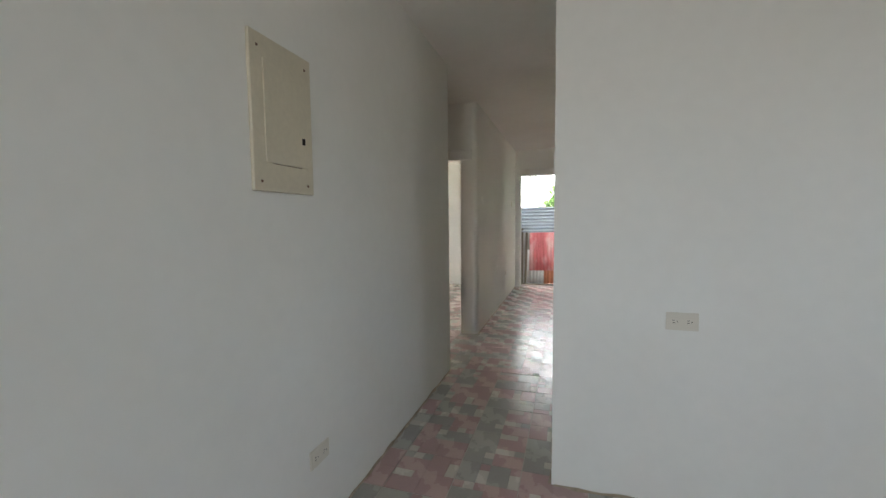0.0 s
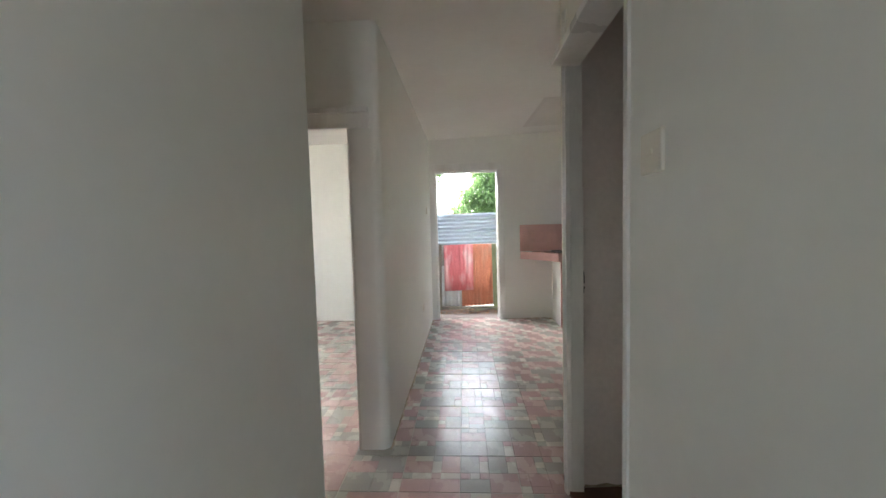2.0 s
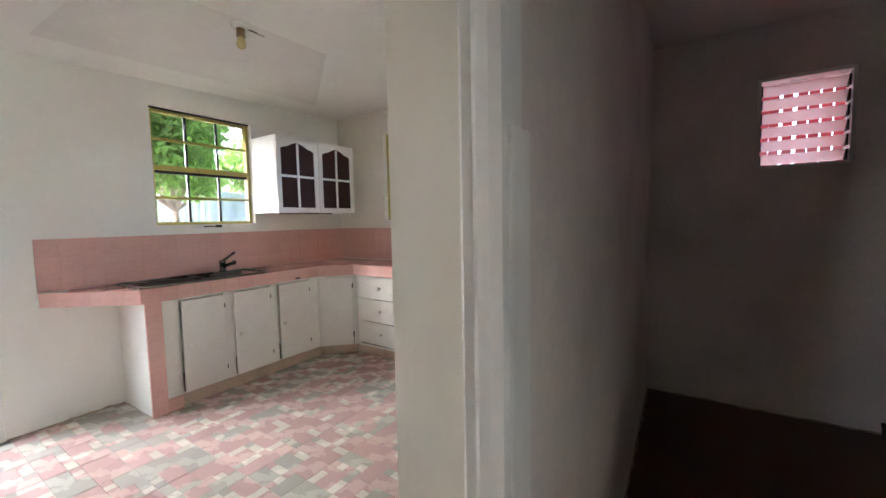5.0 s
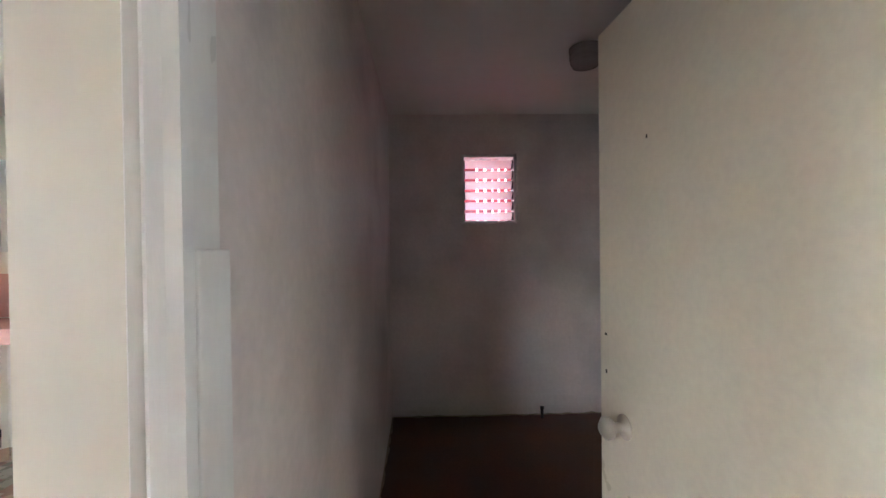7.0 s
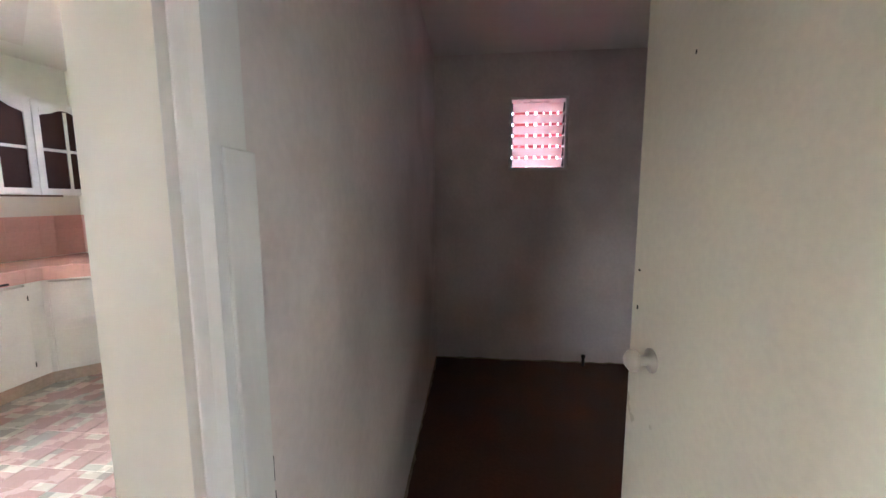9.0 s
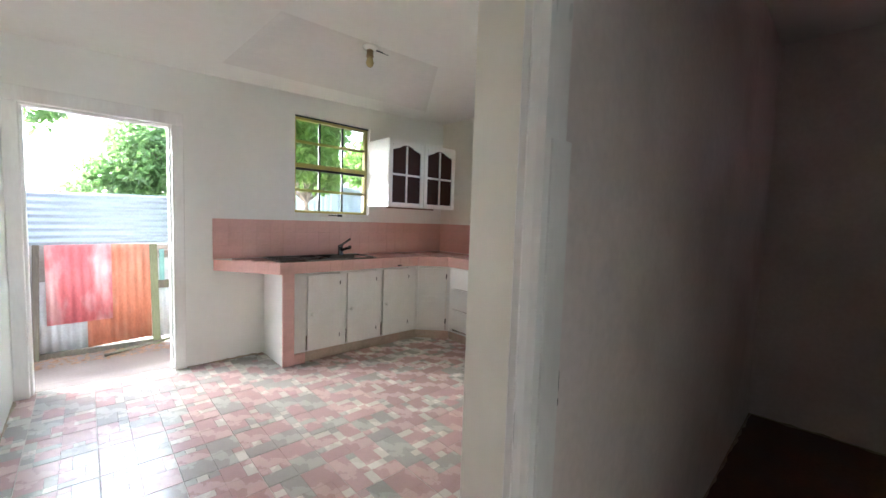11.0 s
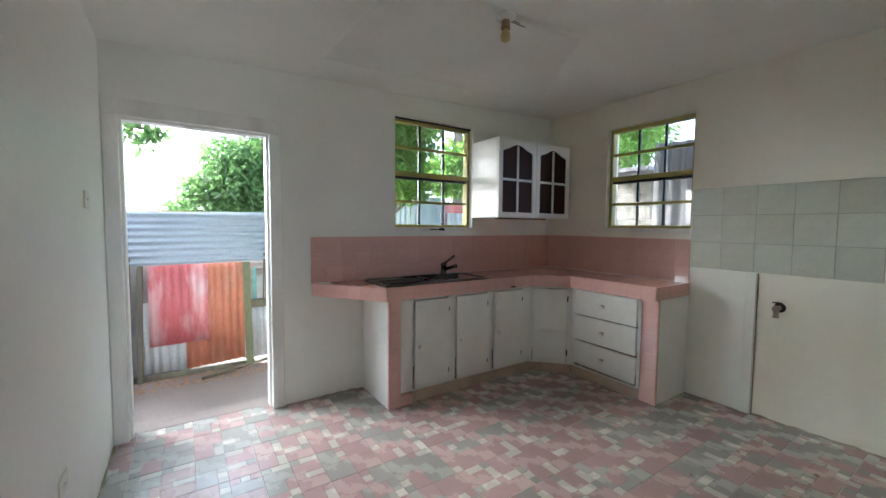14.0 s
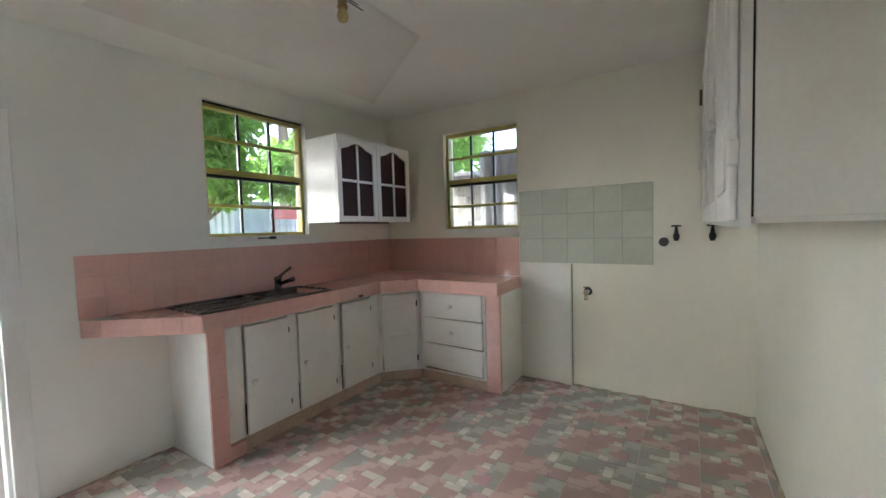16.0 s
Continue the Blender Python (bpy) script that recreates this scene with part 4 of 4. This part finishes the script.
def debris(name, label, x0, x1, y0, y1, count, material):
    rng = np.random.default_rng(5)
    verts, faces = [], []
    for k in range(count):
        c = np.array([rng.uniform(x0, x1), rng.uniform(y0, y1) , GZ + 0.006])
        a, s = rng.uniform(0, 6.28), rng.uniform(0.015, 0.045)
        u, v = np.array([math.cos(a), math.sin(a), rng.uniform(-0.2, 0.3)]) * s, np.array([-math.sin(a), math.cos(a), 0.1]) * s * 0.5
        i = len(verts)
        verts += [tuple(c - u), tuple(c + v), tuple(c + u), tuple(c - v)]
        faces.append((i, i + 1, i + 2, i + 3))
    me = bpy.data.meshes.new(name)
    me.from_pydata(verts, [], faces)
    me.materials.append(material)
    tagged(new(name, me), label, "litter", kind="stuff")


debris("dry_leaves", "dry brown leaves and scraps at the foot of the fence", 0.0, 2.0, 9.62, 9.98, 420, mat("dry_leaf", (0.34, 0.19, 0.11), 0.8, vary=0.3, scale=20))


def leaves(name, parent, blobs, count, size, material, seed):
    """A crown of single folded leaves spread through rough clumps."""
    rng = np.random.default_rng(seed)
    verts, faces = [], []
    weight = np.array([b[3] ** 2 for b in blobs])
    pick = rng.choice(len(blobs), count, p=weight / weight.sum())
    for k in range(count):
        bx, by, bz, r = blobs[pick[k]]
        d = rng.normal(size=3)
        d /= np.linalg.norm(d)
        c = np.array([bx, by, bz]) + d * r * rng.uniform(0.45, 1.08) * np.array([1, 1, 0.85])
        a = rng.normal(size=3)
        a[2] -= 0.5
        a /= np.linalg.norm(a)
        w = np.cross(a, rng.normal(size=3))
        w /= np.linalg.norm(w)
        n = np.cross(a, w)
        s = size * rng.uniform(0.6, 1.25)
        i = len(verts)
        for along, across, lift in ((0, 0, 0), (0.35, 0.28, 0.08), (0.8, 0.2, 0.05), (1.15, 0, -0.1), (0.8, -0.2, 0.05), (0.35, -0.28, 0.08), (0.55, 0, -0.03)):
            verts.append(tuple(c + a * s * along + w * s * across + n * s * lift))
        faces += [(i, i + 1, i + 6), (i + 1, i + 2, i + 6), (i + 2, i + 3, i + 6), (i + 3, i + 4, i + 6), (i + 4, i + 5, i + 6), (i + 5, i, i + 6)]
    me = bpy.data.meshes.new(name)
    me.from_pydata(verts, [], faces)
    me.materials.append(material)
    ob = new(name, me)
    ob.parent = parent
    return ob


def limb(bm, a, b, r0, r1, seg=8, rings=5, bend=0.12):
    a, b = Vector(a), Vector(b)
    way = (b - a).normalized()
    side = way.orthogonal().normalized()
    other = way.cross(side)
    prev = None
    for k in range(rings + 1):
        s = k / rings
        c = a.lerp(b, s) + side * bend * math.sin(math.pi * s) * (b - a).length * 0.3
        r = r0 + (r1 - r0) * s
        cur = [bm.verts.new(c + (side * math.cos(2 * math.pi * j / seg) + other * math.sin(2 * math.pi * j / seg)) * r) for j in range(seg)]
        if prev:
            for j in range(seg):
                bm.faces.new((prev[j], prev[(j + 1) % seg], cur[(j + 1) % seg], cur[j]))
        prev = cur
    for f in bm.faces:
        f.smooth = True


def tree(label, base, fork, blobs, r, count, size, material, seed):
    t = thing("tree", label, "tree", base)
    bm = bmesh.new()
    f = (fork[0] - base[0], fork[1] - base[1], fork[2] - base[2])
    limb(bm, (0, 0, -0.1), f, r, r * 0.6)
    for bx, by, bz, br in blobs:
        limb(bm, f, (bx - base[0], by - base[1], bz - base[2]), r * 0.45, r * 0.08)
    part("trunk", bm, BARK, t)
    leaves("crown", t, [(x - base[0], y - base[1], z - base[2], q) for x, y, z, q in blobs], count, size, material, seed)
    return t


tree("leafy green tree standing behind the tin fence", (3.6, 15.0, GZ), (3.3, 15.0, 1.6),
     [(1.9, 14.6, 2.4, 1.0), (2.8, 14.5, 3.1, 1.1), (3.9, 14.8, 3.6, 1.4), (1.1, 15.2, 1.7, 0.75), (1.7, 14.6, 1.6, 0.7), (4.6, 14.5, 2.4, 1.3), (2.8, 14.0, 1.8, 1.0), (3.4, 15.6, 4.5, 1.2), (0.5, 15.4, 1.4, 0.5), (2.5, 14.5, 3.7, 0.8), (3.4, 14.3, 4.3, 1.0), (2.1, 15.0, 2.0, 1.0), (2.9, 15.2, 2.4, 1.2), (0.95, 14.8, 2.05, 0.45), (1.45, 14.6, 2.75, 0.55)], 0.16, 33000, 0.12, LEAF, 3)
tree("tree with a branch hanging over the yard", (-1.6, 11.6, GZ), (-1.2, 11.4, 2.8),
     [(0.22, 11.2, 2.52, 0.24), (0.2, 11.2, 2.36, 0.15), (0.42, 11.2, 2.5, 0.13), (0.2, 11.2, 2.85, 0.26), (-0.2, 11.2, 3.0, 0.4), (-1.0, 11.4, 3.7, 0.9), (-1.9, 11.6, 3.6, 0.9), (0.5, 11.15, 2.95, 0.22)], 0.12, 3200, 0.11, LEAF, 4)
# last three clumps are unseen, added to keep sky glow off the wall cabinet
tree("bright leafy tree outside the kitchen window, with unseen clumps added for shade", (3.1, 9.9, GZ), (3.05, 9.8, 1.5),
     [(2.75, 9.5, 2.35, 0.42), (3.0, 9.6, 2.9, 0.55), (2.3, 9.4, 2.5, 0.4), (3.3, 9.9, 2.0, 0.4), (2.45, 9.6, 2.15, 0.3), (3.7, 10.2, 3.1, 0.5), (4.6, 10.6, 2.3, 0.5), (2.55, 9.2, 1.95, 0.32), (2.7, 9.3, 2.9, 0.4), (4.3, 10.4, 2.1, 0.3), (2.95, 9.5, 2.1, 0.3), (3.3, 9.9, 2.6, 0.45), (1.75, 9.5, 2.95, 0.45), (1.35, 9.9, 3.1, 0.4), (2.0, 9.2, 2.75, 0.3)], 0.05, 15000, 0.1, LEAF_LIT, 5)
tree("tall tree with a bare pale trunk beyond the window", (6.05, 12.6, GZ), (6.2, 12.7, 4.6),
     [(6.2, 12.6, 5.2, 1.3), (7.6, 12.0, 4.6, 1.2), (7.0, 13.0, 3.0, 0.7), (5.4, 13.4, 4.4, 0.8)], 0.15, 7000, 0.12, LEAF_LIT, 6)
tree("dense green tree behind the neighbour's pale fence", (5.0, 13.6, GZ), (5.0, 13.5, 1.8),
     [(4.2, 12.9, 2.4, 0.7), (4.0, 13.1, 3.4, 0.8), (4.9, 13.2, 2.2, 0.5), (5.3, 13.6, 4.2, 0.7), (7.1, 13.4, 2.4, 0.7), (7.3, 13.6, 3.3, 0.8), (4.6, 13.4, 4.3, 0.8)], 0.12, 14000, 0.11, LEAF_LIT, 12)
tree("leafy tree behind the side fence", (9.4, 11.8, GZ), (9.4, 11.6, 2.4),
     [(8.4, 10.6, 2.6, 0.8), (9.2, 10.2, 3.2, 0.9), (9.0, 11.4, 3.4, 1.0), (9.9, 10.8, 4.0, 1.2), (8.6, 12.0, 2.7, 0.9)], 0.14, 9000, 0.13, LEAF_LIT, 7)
# the four clumps nearest the house are unseen, added to shade the bedroom window
tree("bright green tree beyond the neighbour's wall, with unseen clumps added for shade", (-4.6, 13.5, GZ), (-4.6, 13.4, 1.8),
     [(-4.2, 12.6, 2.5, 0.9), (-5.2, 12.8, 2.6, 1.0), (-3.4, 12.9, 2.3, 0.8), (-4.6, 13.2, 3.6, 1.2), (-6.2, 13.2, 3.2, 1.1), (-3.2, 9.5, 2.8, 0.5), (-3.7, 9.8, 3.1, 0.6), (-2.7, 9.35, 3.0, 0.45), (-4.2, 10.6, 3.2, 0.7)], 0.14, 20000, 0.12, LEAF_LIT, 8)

tree("slender tree close by the side window", (7.3, 9.3, GZ), (7.2, 9.2, 2.2),
     [(7.5, 9.9, 3.1, 0.6), (7.0, 8.9, 2.9, 0.55), (7.3, 9.3, 3.3, 0.6), (6.9, 8.5, 3.2, 0.4), (7.4, 9.6, 2.5, 0.4)], 0.09, 6000, 0.09, LEAF_LIT, 9)

# fence and sheds outside the two kitchen windows
fence = thing("side_fence", "pale corrugated sheets of the neighbour's fence", "fence", (0, 0, 0))
bm = bmesh.new()
corrugated(bm, 2.4, 4.05, GZ, 1.78, 11.0, 0.1, 0.014)
part("sheet", bm, ZINC, fence)
bm = bmesh.new()
corrugated(bm, 4.05, 4.74, GZ, 1.86, 11.03, 0.24, 0.008)
part("sheet", bm, ZINC_BLUE, fence)
bm = bmesh.new()
corrugated(bm, 4.74, 7.2, GZ, 1.58, 10.98, 0.1, 0.014)
part("sheet", bm, ZINC, fence)
part("scrap_sheet", boxes((4.72, 5.35, 11.04, 11.044, 1.1, 1.76)), RED, fence, "faded red sheet end")
part("rail", boxes((2.4, 7.2, 11.05, 11.1, 1.3, 1.38)), OLDWOOD, fence)
shed = thing("tin_shed", "grey corrugated asbestos sheets leaning beside the house", "shed", (0, 0, 0))
bm = bmesh.new()
corrugated(bm, 0, 1.0, GZ, 2.36, 0, 0.15, 0.02)
s = part("sheet", bm, SHEDTIN, shed)
s.matrix_local = pose(5.5, 7.55, 0, 0, 0, -84)
part("roof_slab", boxes((5.75, 7.4, 7.75, 8.75, 2.1, 2.16), bev=0.01), SHEDTIN, shed, "weathered roof slab edge")
wall = thing("block_wall", "unplastered pale concrete block wall beyond the window", "wall", (0, 0, 0))
part("mortar", boxes((6.5, 6.6, 7.9, 11.0, GZ, 2.02)), SHEDTIN, wall)
me = mesh_of(boxes((-0.01, 0.0, 0.006, 0.394, 0.006, 0.194), bev=0.004), "block", BLOTCHBLOCK)
for r in range(12):
    for k in range(8):
        ob = new("block", me)
        ob.parent = wall
        ob.matrix_local = pose(6.499, 7.9 + k * 0.4 + (0.2 if r % 2 else 0.0) - (0.2 if k and r % 2 else 0), GZ + r * 0.2)

house = thing("neighbour_house", "beige rendered outbuilding with a tin roof beyond the bedroom window", "house", (0, 0, 0))
part("wall", boxes((-8.0, -2.2, 10.6, 13.0, GZ, 1.38), bev=0.01), BLOCK, house)
part("pilaster", boxes((-2.95, -2.85, 10.56, 10.6, GZ, 1.36), (-4.6, -4.52, 10.56, 10.6, GZ, 1.36)), BLOCK, house)
part("window", boxes((-2.7, -2.25, 10.585, 10.599, 0.95, 1.25)), DARK, house)
roof = part("roof", boxes((-8.2, -2.0, 10.4, 13.2, 1.39, 1.44)), ROOFTIN, house)

# unseen slab; overhangs added to cut steep skylight at back door and side sheets
solo("roof", boxes((-3.2, 5.4, -2.4, 8.75, 2.76, 2.82)), ROOFTIN, "unseen tin roof slab, its eaves added to shade the yard and side passage", "roof", kind="structure")

# ---- grime and mortar along the wall feet ----
def wall_foot(a, b, side, seed):
    """A thin uneven fillet of mortar and dirt from a to b, on the side given."""
    rng = np.random.default_rng(seed)
    a, b, side = Vector(a), Vector(b), Vector(side)
    n = max(3, int((b - a).length / 0.05))
    bm = bmesh.new()
    prev = None
    for k in range(n + 1):
        p = a.lerp(b, k / n)
        w, h = 0.006 + 0.016 * rng.random() ** 2, 0.004 + 0.012 * rng.random() ** 2
        cur = [bm.verts.new((p.x, p.y, p.z)), bm.verts.new((p.x + side.x * w, p.y + side.y * w, p.z + 0.0012)), bm.verts.new((p.x + side.x * 0.002, p.y + side.y * 0.002, p.z + h))]
        if prev:
            for i in range(3):
                j = (i + 1) % 3
                bm.faces.new((prev[i], prev[j], cur[j], cur[i]))
        prev = cur
    solo("wall_foot_trim", bm, GRIME, "uneven dirty mortar line at the foot of the wall", "trim", kind="structure")


for k, (a, b, side) in enumerate((((RX, 4.76), (RX, 5.96), (-1, 0)), ((RX, 6.0), (RX, 6.41), (-1, 0)), ((LX, 4.84), (LX, 7.88), (1, 0)), ((LX, -1.9), (LX, 3.84), (1, 0)),
                                  ((1.225, BY), (1.83, BY), (0, -1)), ((HX, 2.66), (HX, 3.63), (-1, 0)), ((1.09, 2.655), (RX, 2.655), (0, -1)), ((1.24, 4.707), (RX, 4.758), (0, 1)))):
    wall_foot((*a, 0), (*b, 0), (*side, 0), k)
wall_foot((RX, 2.8, 0.018), (RX, 4.6, 0.018), (-1.5, 0, 0), 20)
wall_foot((1.24, 4.524, 0.018), (RX, 4.614, 0.018), (0, -1, 0), 21)

# ---- crumbs of mortar and dirt on the floor beside the wall ----
rng = np.random.default_rng(31)
bm = bmesh.new()
for k in range(16):
    c, s = (3.9 - 1.1 * rng.random() ** 2, rng.uniform(4.95, 6.2)), rng.uniform(0.006, 0.018)
    chip = bmesh.ops.create_icosphere(bm, subdivisions=1, radius=s, matrix=pose(c[0], c[1], 0.003, 0, 0, rng.uniform(0, 180)))
    for v in chip["verts"]:
        v.co.z = 0.0012 + max(0.0, v.co.z) * rng.uniform(0.2, 0.5)
        v.co.x += rng.uniform(-0.3, 0.3) * s
tagged(solo("floor_crumbs", bm, GRIME, "dark crumbs of mortar and dirt on the tiled floor", "litter"), kind="stuff")

# ---- floor tiles ----
TP, CELL = 0.296, 6


def floor_tile(rng):
    """One moulded tile: pieces of pink, grey-green and white with sunk joints, pressed into a single slab."""
    grid = -np.ones((CELL, CELL), int)
    pieces = []

    def place(i, j, w, h, colour):
        if i + w > CELL or j + h > CELL or (grid[i:i + w, j:j + h] >= 0).any():
            return False
        grid[i:i + w, j:j + h] = len(pieces)
        pieces.append((i, j, w, h, colour))
        return True

    for i0 in (0, 3):
        for j0 in (0, 3):
            tone = 0 if rng.random() < 0.56 else 1
            other = 1 - tone if rng.random() < 0.6 else tone
            style, flip = rng.random(), rng.random() < 0.5
            if style < 0.3:
                rows = [(0, 0, 3, 3, tone)]
            elif style < 0.65:
                rows = [(0, 0, 3, 2, tone), (0, 2, 2, 1, 2), (2, 2, 1, 1, other)]
            elif style < 0.85:
                rows = [(0, 0, 3, 2, tone), (0, 2, 1, 1, other), (1, 2, 1, 1, 2), (2, 2, 1, 1, other)]
            else:
                rows = [(1, 1, 2, 2, tone), (0, 0, 1, 1, 2), (1, 0, 2, 1, other), (0, 1, 1, 2, other)]
            for i, j, w, h, colour in rows:
                place(i0 + (j if flip else i), j0 + (i if flip else j), h if flip else w, w if flip else h, colour)
    return pieces


def tile_bm(bm, pieces, ox=0.0, oy=0.0, turn=0):
    u = (TP - 0.0035) / CELL
    for i, j, w, h, colour in pieces:
        x0, x1, y0, y1 = i * u, (i + w) * u, j * u, (j + h) * u
        if turn:
            x0, x1, y0, y1 = TP - 0.0035 - y1, TP - 0.0035 - y0, x0, x1
        g = 0.0006
        top = [bm.verts.new((ox + x, oy + y, 0.0)) for x, y in ((x0 + g, y0 + g), (x1 - g, y0 + g), (x1 - g, y1 - g), (x0 + g, y1 - g))]
        low = [bm.verts.new((ox + x, oy + y, -0.002)) for x, y in ((x0, y0), (x1, y0), (x1, y1), (x0, y1))]
        made = [bm.faces.new(top)] + [bm.faces.new((low[k], low[(k + 1) % 4], top[(k + 1) % 4], top[k])) for k in range(4)]
        for f in made:
            f.material_index = colour


rng = np.random.default_rng(11)
layouts = [floor_tile(rng) for _ in range(10)]
shared = []
for lay in layouts:
    for turn in (0, 1):
        bm = bmesh.new()
        tile_bm(bm, lay, turn=turn)
        shared.append(mesh_of(bm, "floor_tile", [T_PINK, T_GREEN, T_WHITE]))
rest = bmesh.new()
for i in range(-10, 14):
    for j in range(-7, 27):
        x, y = 0.055 + i * TP, 0.052 + j * TP
        if x > RX or y > BY + 0.02 or (1.1 < x and x + TP < 4.1 and 2.75 < y and y + TP < 4.5):
            continue
        if x > 0.0 and y > 2.3:
            ob = new("floor_tile", shared[rng.integers(len(shared))])
            ob.parent = floor_slab
            ob.matrix_local = pose(x, y, random.uniform(-0.0004, 0.0004), random.uniform(-0.12, 0.12), random.uniform(-0.12, 0.12))
        else:
            tile_bm(rest, layouts[rng.integers(len(layouts))], x, y, int(rng.integers(2)))
tagged(part("floor_tiles", rest, [T_PINK, T_GREEN, T_WHITE], floor_slab), kind="stuff")
